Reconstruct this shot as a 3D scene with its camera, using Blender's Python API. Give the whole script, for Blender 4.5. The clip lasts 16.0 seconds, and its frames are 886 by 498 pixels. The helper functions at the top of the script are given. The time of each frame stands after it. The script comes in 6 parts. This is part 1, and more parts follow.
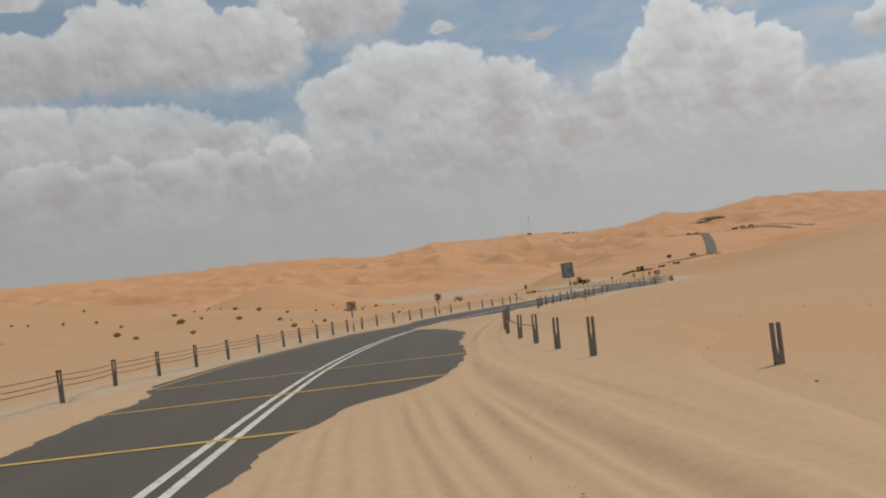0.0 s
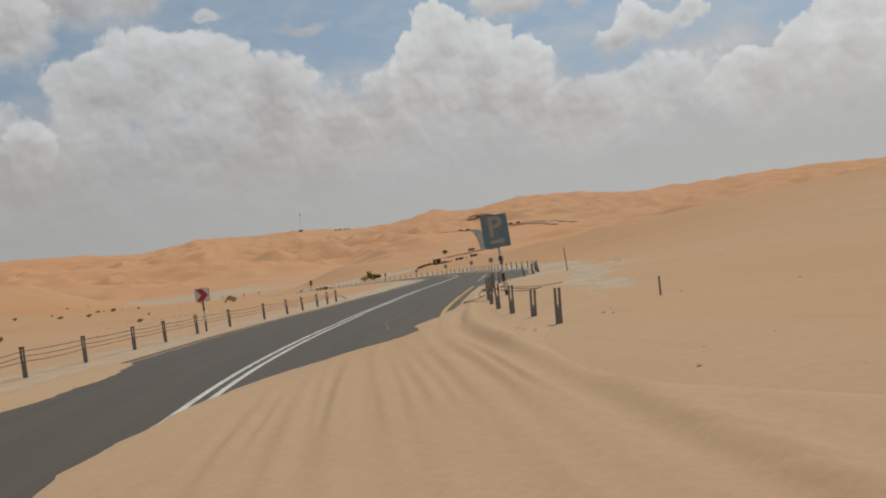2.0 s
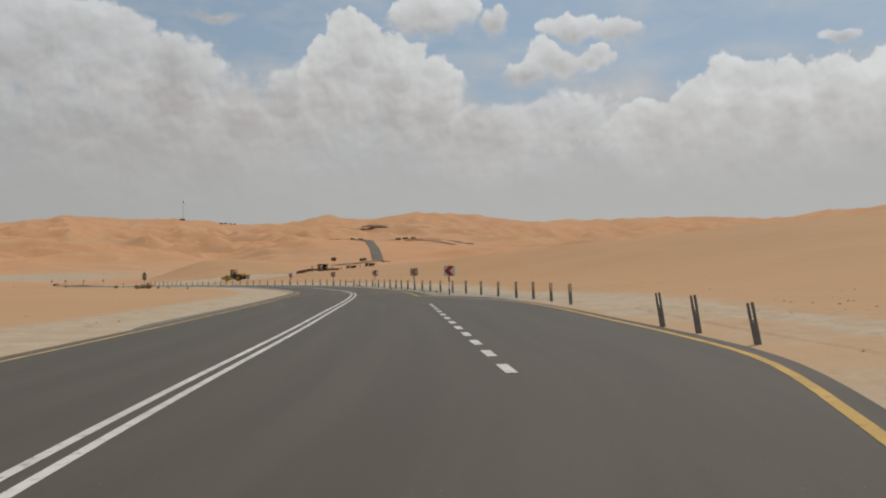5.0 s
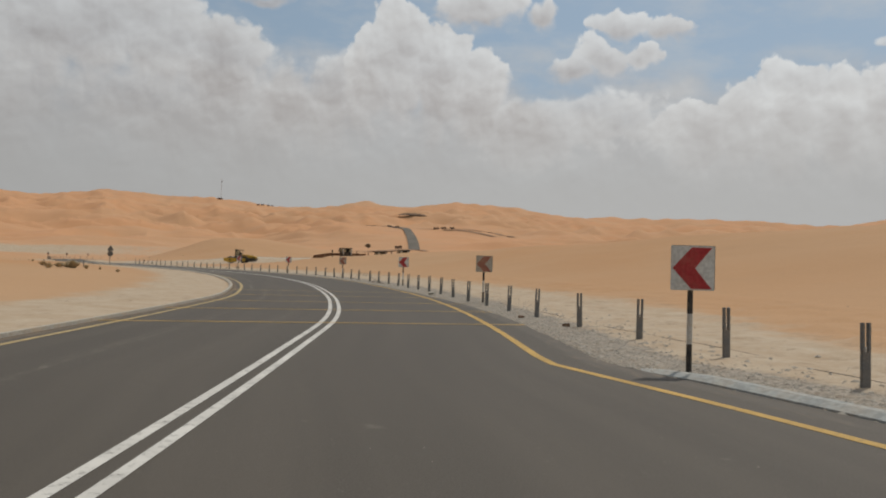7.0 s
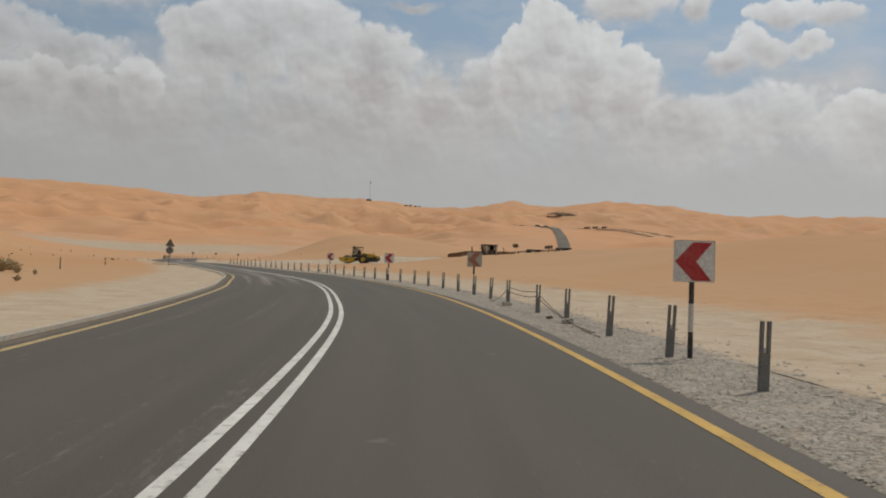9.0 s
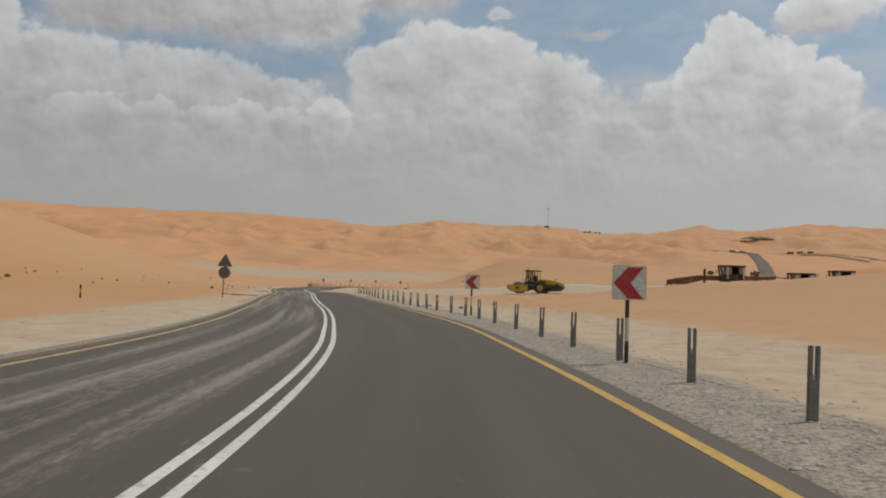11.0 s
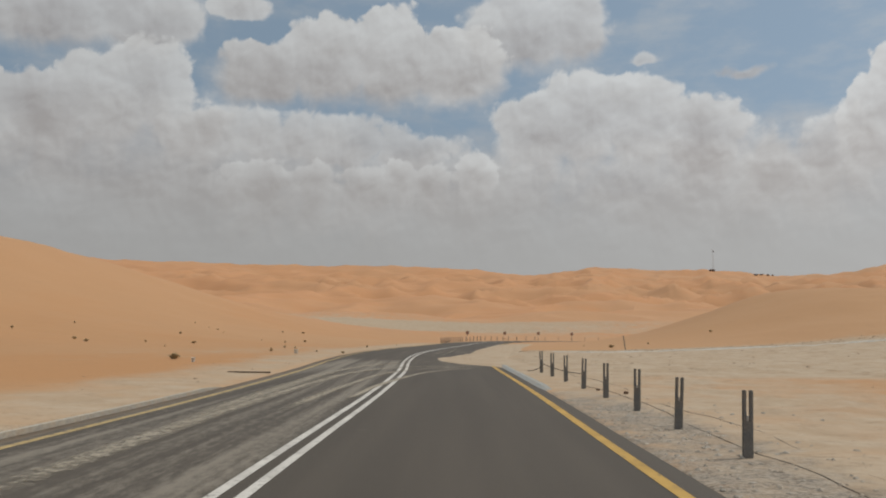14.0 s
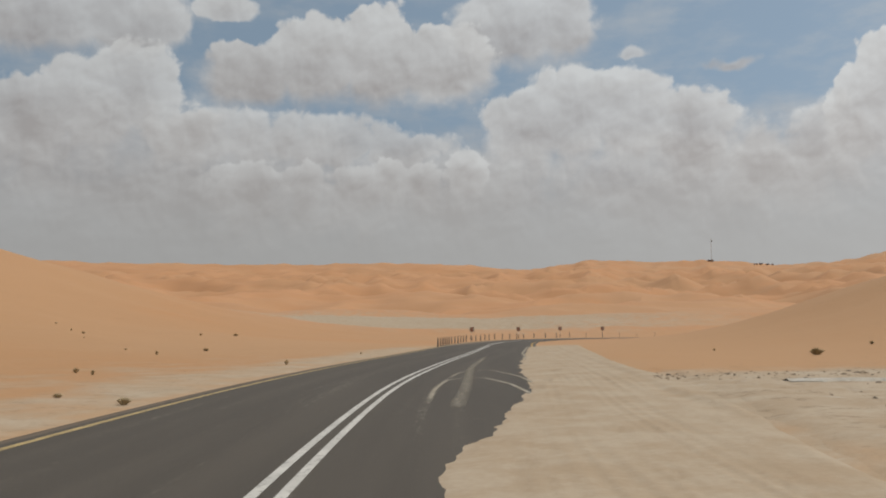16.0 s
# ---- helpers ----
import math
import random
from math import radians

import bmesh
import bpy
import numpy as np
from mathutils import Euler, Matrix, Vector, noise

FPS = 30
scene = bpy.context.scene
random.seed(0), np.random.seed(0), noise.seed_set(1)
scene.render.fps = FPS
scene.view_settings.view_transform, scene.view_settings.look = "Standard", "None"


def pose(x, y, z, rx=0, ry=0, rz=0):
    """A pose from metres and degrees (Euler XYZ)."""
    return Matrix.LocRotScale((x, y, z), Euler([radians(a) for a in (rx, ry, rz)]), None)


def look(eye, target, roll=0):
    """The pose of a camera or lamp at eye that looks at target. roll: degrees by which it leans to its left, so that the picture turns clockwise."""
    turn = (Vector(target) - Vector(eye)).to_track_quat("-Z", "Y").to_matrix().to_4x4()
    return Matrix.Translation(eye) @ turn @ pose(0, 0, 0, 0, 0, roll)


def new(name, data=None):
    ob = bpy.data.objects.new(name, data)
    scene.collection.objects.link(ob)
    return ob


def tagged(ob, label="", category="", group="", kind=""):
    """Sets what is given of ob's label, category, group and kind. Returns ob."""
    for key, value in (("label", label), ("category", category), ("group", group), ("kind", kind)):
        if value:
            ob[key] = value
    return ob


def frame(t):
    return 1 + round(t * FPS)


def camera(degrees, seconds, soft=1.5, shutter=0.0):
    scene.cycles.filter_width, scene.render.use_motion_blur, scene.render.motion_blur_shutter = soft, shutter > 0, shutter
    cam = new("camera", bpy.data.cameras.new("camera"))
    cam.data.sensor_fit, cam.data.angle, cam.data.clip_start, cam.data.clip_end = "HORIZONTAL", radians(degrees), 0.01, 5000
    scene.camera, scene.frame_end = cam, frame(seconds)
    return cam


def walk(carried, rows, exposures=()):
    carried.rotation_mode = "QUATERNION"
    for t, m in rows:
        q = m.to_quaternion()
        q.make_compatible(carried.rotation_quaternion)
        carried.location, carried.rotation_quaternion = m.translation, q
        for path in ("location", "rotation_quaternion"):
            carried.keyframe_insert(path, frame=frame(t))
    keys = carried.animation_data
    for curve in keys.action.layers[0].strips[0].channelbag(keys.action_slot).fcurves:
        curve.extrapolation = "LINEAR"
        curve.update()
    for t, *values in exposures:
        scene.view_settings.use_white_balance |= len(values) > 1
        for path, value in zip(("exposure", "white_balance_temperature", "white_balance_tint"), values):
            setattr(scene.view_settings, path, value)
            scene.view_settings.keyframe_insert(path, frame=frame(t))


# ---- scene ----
cam = camera(57.33, 16.0, soft=2.0)
walk(cam, [
    (0.0, pose(4.176, -24.423, 1.406, 93.563, 7.146, 0.792)),
    (0.5, pose(2.909, -14.973, 1.402, 92.798, 7.855, -4.596)),
    (1.0, pose(2.186, -5.428, 1.427, 92.676, 8.253, -6.281)),
    (1.5, pose(2.531, 3.484, 1.413, 91.930, 8.359, -10.506)),
    (2.0, pose(3.451, 12.589, 1.439, 91.282, 7.927, -15.502)),
    (2.5, pose(4.749, 20.795, 1.476, 90.747, 7.355, -21.713)),
    (3.0, pose(6.321, 29.215, 1.457, 91.149, 6.688, -22.937)),
    (3.5, pose(8.510, 36.772, 1.464, 91.357, 6.097, -22.563)),
    (4.0, pose(11.246, 45.123, 1.429, 91.490, 4.127, -22.653)),
    (4.5, pose(14.133, 53.431, 1.396, 91.606, 2.437, -23.047)),
    (5.0, pose(17.078, 61.524, 1.381, 91.670, 1.375, -23.472)),
    (5.5, pose(20.081, 69.654, 1.381, 91.664, 0.683, -23.702)),
    (6.0, pose(23.142, 78.075, 1.393, 91.571, 0.102, -23.511)),
    (6.5, pose(26.263, 87.039, 1.414, 91.374, -0.627, -22.672)),
    (7.0, pose(29.357, 96.392, 1.430, 91.093, -1.547, -20.936)),
    (7.5, pose(32.163, 105.229, 1.406, 90.904, -2.037, -18.130)),
    (8.0, pose(34.841, 114.578, 1.382, 90.874, -2.108, -15.345)),
    (8.5, pose(37.160, 123.105, 1.386, 90.747, -2.034, -14.152)),
    (9.0, pose(39.057, 132.857, 1.390, 90.873, -1.753, -10.576)),
    (9.5, pose(40.601, 142.476, 1.379, 91.121, -1.570, -6.821)),
    (10.0, pose(41.736, 151.709, 1.363, 91.452, -1.543, -3.619)),
    (10.5, pose(42.368, 160.928, 1.354, 91.900, -1.627, -0.762)),
    (11.0, pose(42.403, 170.505, 1.367, 92.496, -1.778, 1.962)),
    (11.5, pose(41.745, 180.810, 1.416, 93.273, -1.953, 4.762)),
    (12.0, pose(40.465, 191.524, 1.481, 94.014, -2.141, 7.427)),
    (12.5, pose(38.971, 201.024, 1.481, 94.264, -2.333, 9.154)),
    (13.0, pose(36.957, 211.214, 1.498, 95.267, -2.039, 11.606)),
    (13.5, pose(35.018, 220.408, 1.481, 95.644, -1.133, 12.567)),
    (14.0, pose(33.002, 230.007, 1.470, 95.896, -0.769, 12.614)),
    (14.5, pose(31.037, 238.928, 1.403, 96.087, -0.369, 12.466)),
    (15.0, pose(28.865, 248.612, 1.406, 95.997, 0.098, 12.437)),
    (15.5, pose(26.434, 258.017, 1.454, 95.806, 0.203, 12.359)),
    (16.0, pose(24.289, 267.484, 1.451, 95.732, 0.493, 12.185)),
])

# ---- sky, sun ----
SUN_BEARING, SUN_HEIGHT = 62.0, 58.0      # degrees from +y towards +x, degrees up

world = bpy.data.worlds.new("desert_sky")
scene.world = world
world.use_nodes = True
wn, wl = world.node_tree.nodes, world.node_tree.links
wn.clear()


def wmath(op, a, b=None, c=None, clamp=False):
    n = wn.new("ShaderNodeMath")
    n.operation, n.use_clamp = op, clamp
    for i, v in enumerate((a, b, c)):
        if v is None:
            continue
        if isinstance(v, (int, float)):
            n.inputs[i].default_value = v
        else:
            wl.new(v, n.inputs[i])
    return n.outputs[0]


def wvec(op, a, b=None):
    n = wn.new("ShaderNodeVectorMath")
    n.operation = op
    for i, v in enumerate((a, b)):
        if v is None:
            continue
        if isinstance(v, tuple):
            n.inputs[i].default_value = v
        else:
            wl.new(v, n.inputs[i])
    return n.outputs["Value"] if op in ("DOT_PRODUCT", "LENGTH") else n.outputs[0]


def wmix(fac, a, b):
    n = wn.new("ShaderNodeMix")
    n.data_type = "RGBA"
    for sock, v in ((n.inputs[0], fac), (n.inputs[6], a), (n.inputs[7], b)):
        if isinstance(v, tuple):
            sock.default_value = (*v, 1.0)
        elif isinstance(v, (int, float)):
            sock.default_value = v
        else:
            wl.new(v, sock)
    return n.outputs[2]


def wnoise(vec, scale, detail, rough=0.55):
    n = wn.new("ShaderNodeTexNoise")
    n.inputs["Scale"].default_value = scale
    n.inputs["Detail"].default_value = detail
    n.inputs["Roughness"].default_value = rough
    wl.new(vec, n.inputs["Vector"])
    return n.outputs[0]


def wramp(v, lo, hi):
    n = wn.new("ShaderNodeMapRange")
    n.interpolation_type = "SMOOTHSTEP"
    wl.new(v, n.inputs[0])
    n.inputs[1].default_value, n.inputs[2].default_value = lo, hi
    return n.outputs[0]


way = wn.new("ShaderNodeTexCoord").outputs["Generated"]
sep = wn.new("ShaderNodeSeparateXYZ")
wl.new(way, sep.inputs[0])
bearing = wmath("MULTIPLY", wmath("ARCTAN2", sep.outputs[0], sep.outputs[1]), 57.2958)
height = wmath("MULTIPLY", wmath("ARCSINE", sep.outputs[2]), 57.2958)
comb = wn.new("ShaderNodeCombineXYZ")
wl.new(bearing, comb.inputs[0])
wl.new(height, comb.inputs[1])
sky_map = comb.outputs[0]

# clouds from the back to the front: lowest and highest level in degrees, how firm their edges are, then their
# lobes: bearing, level, half width, reach upwards, reach downwards
CLOUDS = (
    (7.0, 17.5, 0.30, ((-31, 11.0, 16, 5.6, 7.0), (-12, 10.0, 10, 3.4, 6.0), (4, 10.0, 12, 4.0, 6.0))),
    (4.0, 13.0, 0.55, ((31, 11.0, 6.5, 1.7, 3.5), (26.5, 9.8, 4.5, 2.4, 4.0))),
    (10.0, 15.4, 0.6, ((-28.0, 13.6, 6.0, 1.8, 3.0), (-20.5, 13.7, 6.5, 1.8, 3.0), (-15.0, 12.9, 3.6, 1.4, 2.0))),
    (8.5, 13.0, 0.75, ((-26, 9.9, 3.0, 1.7, 4.5), (-22, 10.2, 3.2, 1.7, 4.5), (-18.2, 10.0, 3.2, 1.7, 4.5), (-15.4, 10.8, 1.8, 1.5, 3.0), (-13.2, 10.6, 1.6, 1.5, 3.0),
                       (-10.5, 11.2, 1.7, 1.7, 3.0))),
    (16.5, 22.5, 0.8, ((-41, 19.8, 7.5, 4.5, 3.0), (-34.5, 20.6, 5.2, 3.6, 2.6), (-27.3, 22.1, 2.5, 1.4, 1.0), (-47, 20.5, 5.0, 4.0, 3.0))),
    (9.5, 19.0, 0.85, ((-33.2, 16.4, 3.0, 3.2, 4.0), (-36.2, 14.8, 4.0, 3.0, 5.0), (-40, 13.4, 5.0, 2.7, 5.0), (-45, 13.8, 4.5, 3.0, 4.0), (-30.2, 14.0, 2.6, 1.3, 3.0))),
    (4.0, 14.0, 0.9, ((43.6, 11.0, 2.6, 3.2, 6.0), (41.0, 10.6, 2.0, 2.6, 5.0), (38.4, 9.6, 3.2, 2.0, 4.0), (46.6, 10.5, 2.5, 2.3, 5.0), (49.6, 10.4, 2.6, 2.6, 5.0),
                      (53.5, 10.5, 3.2, 2.6, 5.0))),
    (9.5, 18.5, 0.85, ((-6.0, 14.2, 3.4, 2.8, 4.2), (-2.8, 15.2, 3.6, 3.7, 5.0), (1.0, 15.0, 3.5, 3.4, 5.0), (5.2, 13.4, 4.2, 2.9, 5.0), (9.6, 11.4, 4.4, 2.6, 5.0), (13.0, 11.4, 3.6, 3.2, 5.0))),
    (8.5, 17.2, 0.95, ((17.3, 13.8, 2.7, 4.2, 6.0), (15.4, 13.0, 2.0, 3.5, 5.0), (20.3, 12.8, 2.5, 3.6, 6.0), (23.0, 11.4, 2.9, 3.3, 5.0), (26.0, 9.8, 3.2, 2.6, 4.0))),
    (18.0, 22.8, 0.75, ((-7.4, 20.7, 4.2, 3.4, 3.0), (-3.6, 21.3, 2.8, 3.2, 2.8))),
    (15.2, 21.5, 0.95, ((-26.0, 16.8, 4.0, 2.9, 1.9), (-21.4, 17.6, 3.8, 3.9, 2.4), (-16.6, 18.2, 3.8, 4.2, 2.8), (-12.0, 17.9, 4.6, 3.6, 2.6))),
    (16.2, 19.6, 0.9, ((23.0, 17.9, 3.4, 2.4, 1.9), (27.6, 17.2, 1.5, 1.1, 1.0))),
    (15.6, 17.0, 0.8, ((33.2, 16.4, 2.0, 0.85, 0.75), (36.2, 16.2, 2.0, 1.0, 0.75))),
    (13.0, 15.6, 0.8, ((29.8, 13.8, 2.5, 0.9, 1.0), (32.0, 14.5, 2.4, 1.3, 1.3), (34.6, 14.6, 1.5, 0.8, 0.8))),
    (13.8, 14.6, 0.6, ((50.0, 14.2, 1.4, 0.5, 0.5), (54.5, 14.8, 1.8, 0.7, 0.5))),
    (17.5, 19.0, 0.45, ((1.6, 18.9, 1.3, 0.5, 0.4), (8.2, 17.8, 2.2, 0.5, 0.5))),
)


def wpuff(v, scale):
    n = wn.new("ShaderNodeTexVoronoi")
    n.voronoi_dimensions = "2D"
    n.feature = "SMOOTH_F1"
    n.inputs["Scale"].default_value = scale
    n.inputs["Smoothness"].default_value = 0.32
    wl.new(v, n.inputs["Vector"])
    return n.outputs["Distance"]


def shifted(v, scale, detail, amount):
    """The map pushed about by a noise."""
    push = wvec("SCALE", wvec("SUBTRACT", wnoise(v, scale, detail).node.outputs["Color"], (0.5, 0.5, 0.5)))
    push.node.inputs["Scale"].default_value = amount
    return wvec("ADD", v, push)


def billow(v, grain):
    """Rounded bulges in three sizes, high in the middle of a bulge."""
    p = shifted(v, 0.45, 3, 1.9)
    total = wmath("SUBTRACT", 0.43, wmath("MULTIPLY", wpuff(p, 0.48), 0.50))
    total = wmath("SUBTRACT", total, wmath("MULTIPLY", wpuff(p, 1.15), 0.30))
    total = wmath("SUBTRACT", total, wmath("MULTIPLY", wpuff(p, 2.7), 0.10))
    return wmath("ADD", total, wmath("MULTIPLY", wmath("SUBTRACT", wnoise(v, 0.6, 5.0, 0.55), 0.5), grain))


bulge = billow(sky_map, 0.5)
relief = wmath("SUBTRACT", billow(sky_map, 0.12), billow(wvec("ADD", sky_map, (0.20, 0.38, 0.0)), 0.12))
broad = wnoise(wvec("MULTIPLY", sky_map, (0.8, 1.3, 1.0)), 0.17, 4.0)
patch = wnoise(wvec("MULTIPLY", sky_map, (0.75, 1.25, 1.0)), 0.42, 5.0, 0.5)
sky_tex = wn.new("ShaderNodeTexSky")
sky_tex.sky_type, sky_tex.sun_disc = "NISHITA", False
sky_tex.sun_elevation, sky_tex.sun_rotation = radians(SUN_HEIGHT), radians(SUN_BEARING)
sky_tex.dust_density, sky_tex.air_density = 2.0, 1.0
blue = wvec("SCALE", sky_tex.outputs[0])
blue.node.inputs["Scale"].default_value = 0.085
sky_now = wmix(0.75, blue, (0.262, 0.35, 0.435))
veil = wramp(wnoise(wvec("MULTIPLY", sky_map, (0.6, 1.5, 1.0)), 0.25, 6.0, 0.6), 0.40, 0.75)
sky_now = wmix(wmath("MULTIPLY", veil, 0.58), sky_now, (0.43, 0.455, 0.475))
CLOUD_BASE, CLOUD_TOP = (0.385, 0.366, 0.357), (0.625, 0.635, 0.632)
# light on the clouds: the upper side of each bulge, and broad patches of thin and thick
shine = wmath("ADD", wmath("MULTIPLY", relief, 0.62), wmath("ADD", wmath("MULTIPLY", wmath("SUBTRACT", patch, 0.5), 0.9), wmath("MULTIPLY", wmath("SUBTRACT", broad, 0.5), 0.9)))
# the rest of the sky, overhead and behind
away = wmath("MAXIMUM", wmath("MULTIPLY", wmath("SUBTRACT", height, 25.0), 0.15), wmath("MULTIPLY", wmath("SUBTRACT", wmath("ABSOLUTE", bearing), 55.0), 0.12), clamp=True)
away = wmath("MINIMUM", away, 1.0)
rest = wmath("MULTIPLY", away, wramp(wnoise(wvec("MULTIPLY", sky_map, (0.6, 1.0, 1.0)), 0.10, 5.0), 0.40, 0.56))
sky_now = wmix(rest, sky_now, wmix(wramp(shine, -0.35, 0.4), CLOUD_BASE, CLOUD_TOP))
# a thin grey bank of cloud behind the heaps, thickening towards the horizon
bank = wramp(wmath("ADD", height, wmath("ADD", wmath("MULTIPLY", wmath("SUBTRACT", broad, 0.5), -9.0), wmath("MULTIPLY", wmath("SUBTRACT", patch, 0.5), -5.0))), 15.0, 9.5)
bank_light = wmath("ADD", wmath("MULTIPLY", shine, 0.9), 0.42, clamp=True)
sky_now = wmix(wmath("MULTIPLY", bank, 0.9), sky_now, wmix(bank_light, (0.37, 0.36, 0.355), (0.50, 0.508, 0.51)))
torn_map = shifted(shifted(sky_map, 0.16, 3, 3.2), 0.9, 3, 0.5)
for low, high, firm, lobes in CLOUDS:
    field = None
    reach = sum(k[3] for k in lobes) / len(lobes)
    for lb, lh, lw, up, down in lobes:
        q = wvec("SUBTRACT", torn_map, (lb, lh, 0.0))
        qs = wn.new("ShaderNodeSeparateXYZ")
        wl.new(q, qs.inputs[0])
        qd = wn.new("ShaderNodeCombineXYZ")
        wl.new(wmath("MULTIPLY", qs.outputs[0], 1.0 / lw), qd.inputs[0])
        wl.new(wmath("MAXIMUM", wmath("MULTIPLY", qs.outputs[1], 1.0 / up), wmath("MULTIPLY", qs.outputs[1], -1.0 / down)), qd.inputs[1])
        f = wmath("SUBTRACT", 1.0, wvec("LENGTH", qd.outputs[0]))
        field = f if field is None else wmath("MAXIMUM", field, f)
    field = wmath("MULTIPLY_ADD", bulge, min(0.9, 1.5 / reach), field)
    level = wramp(height, low, high)
    soft = wmath("MULTIPLY_ADD", level, -0.95, 0.85 - 0.10 * firm)
    soft = wmath("MAXIMUM", soft, 0.06 + 0.7 * (1.0 - firm))
    mask = wmath("DIVIDE", wmath("ADD", field, 0.04), soft, clamp=True)
    mask = wmath("MULTIPLY", wmath("MULTIPLY", mask, mask), wmath("MULTIPLY_ADD", mask, -2.0, 3.0))
    thick = wmath("MULTIPLY", wmath("MINIMUM", wmath("MAXIMUM", field, 0.0), 1.0), -0.38)
    glow = wmath("MULTIPLY_ADD", level, 0.52, wmath("ADD", wmath("ADD", shine, thick), 0.40), clamp=True)
    sky_now = wmix(wmath("MULTIPLY", mask, 0.55 + 0.4 * firm), sky_now, wmix(glow, CLOUD_BASE, CLOUD_TOP))
haze_low = wramp(height, 13.0, 3.5)
sky_now = wmix(wmath("MULTIPLY", haze_low, 0.86), sky_now, (0.395, 0.393, 0.385))
side_light = wmath("MULTIPLY_ADD", wramp(bearing, -38.0, 38.0), 0.24, 0.86)
sky_now = wvec("SCALE", sky_now)
wl.new(side_light, sky_now.node.inputs["Scale"])
back = wn.new("ShaderNodeBackground")
wl.new(sky_now, back.inputs[0])
back.inputs[1].default_value = 1.0
world_out = wn.new("ShaderNodeOutputWorld")
wl.new(back.outputs[0], world_out.inputs[0])

sun = new("sun", bpy.data.lights.new("sun", "SUN"))
sun.data.energy, sun.data.angle, sun.data.color = 2.15, radians(1.2), (1.0, 0.94, 0.85)
sb, sh = radians(SUN_BEARING), radians(SUN_HEIGHT)
sun.matrix_world = look((60 + 100 * math.sin(sb) * math.cos(sh), 60 + 100 * math.cos(sb) * math.cos(sh), 100 * math.sin(sh)), (60, 60, 0))

# ---- materials ----


class Paint:
    """A node material with short ways to add textures."""

    def __init__(self, name, rough=0.9, metal=0.0):
        self.m = bpy.data.materials.new(name)
        self.m.use_nodes = True
        self.n, self.l = self.m.node_tree.nodes, self.m.node_tree.links
        self.b = self.n["Principled BSDF"]
        self.b.inputs["Roughness"].default_value = rough
        self.b.inputs["Metallic"].default_value = metal
        self.b.inputs["Specular IOR Level"].default_value = 0.25

    def pos(self):
        return self.n.new("ShaderNodeNewGeometry").outputs["Position"]

    def attr(self, name):
        a = self.n.new("ShaderNodeAttribute")
        a.attribute_name = name
        return a.outputs["Fac"]

    def uv(self):
        return self.n.new("ShaderNodeTexCoord").outputs["UV"]

    def local(self):
        return self.n.new("ShaderNodeTexCoord").outputs["Object"]

    def scale(self, v, s):
        n = self.n.new("ShaderNodeVectorMath")
        n.operation = "MULTIPLY"
        self.l.new(v, n.inputs[0])
        n.inputs[1].default_value = s
        return n.outputs[0]

    def noise(self, v, scale, detail=4.0, rough=0.55):
        n = self.n.new("ShaderNodeTexNoise")
        self.l.new(v, n.inputs["Vector"])
        n.inputs["Scale"].default_value, n.inputs["Detail"].default_value, n.inputs["Roughness"].default_value = scale, detail, rough
        return n.outputs[0]

    def ramp(self, v, lo, hi, out0=0.0, out1=1.0):
        n = self.n.new("ShaderNodeMapRange")
        n.interpolation_type = "SMOOTHSTEP"
        self.l.new(v, n.inputs[0])
        for i, k in enumerate((lo, hi, out0, out1)):
            n.inputs[1 + i].default_value = k
        return n.outputs[0]

    def math(self, op, a, b=0.0):
        n = self.n.new("ShaderNodeMath")
        n.operation = op
        for i, v in enumerate((a, b)):
            if isinstance(v, (int, float)):
                n.inputs[i].default_value = v
            else:
                self.l.new(v, n.inputs[i])
        return n.outputs[0]

    def mix(self, fac, a, b):
        n = self.n.new("ShaderNodeMix")
        n.data_type = "RGBA"
        for sock, v in ((n.inputs[0], fac), (n.inputs[6], a), (n.inputs[7], b)):
            if isinstance(v, tuple):
                sock.default_value = (*v, 1.0)
            elif isinstance(v, (int, float)):
                sock.default_value = v
            else:
                self.l.new(v, sock)
        return n.outputs[2]

    def colour(self, c):
        if isinstance(c, tuple):
            self.b.inputs["Base Color"].default_value = (*c, 1.0)
        else:
            self.l.new(c, self.b.inputs["Base Color"])
        return self

    def bump(self, v, strength, distance):
        n = self.n.new("ShaderNodeBump")
        n.inputs["Strength"].default_value, n.inputs["Distance"].default_value = strength, distance
        self.l.new(v, n.inputs["Height"])
        self.l.new(n.outputs[0], self.b.inputs["Normal"])
        return self


def worn(name, base, dust=(0.46, 0.33, 0.2), rough=0.6, metal=0.0, amount=0.5, scale=6.0):
    """Painted or bare metal under a film of sand dust."""
    p = Paint(name, rough, metal)
    a = p.noise(p.local(), scale, 6.0, 0.65)
    b = p.noise(p.local(), scale * 7, 3.0, 0.6)
    f = p.math("MULTIPLY", p.ramp(a, 0.42, 0.72), amount)
    dark = tuple(c * 0.72 for c in base)
    p.colour(p.mix(f, p.mix(p.ramp(b, 0.3, 0.7), dark, base), dust))
    p.bump(b, 0.15, 0.01)
    return p.m


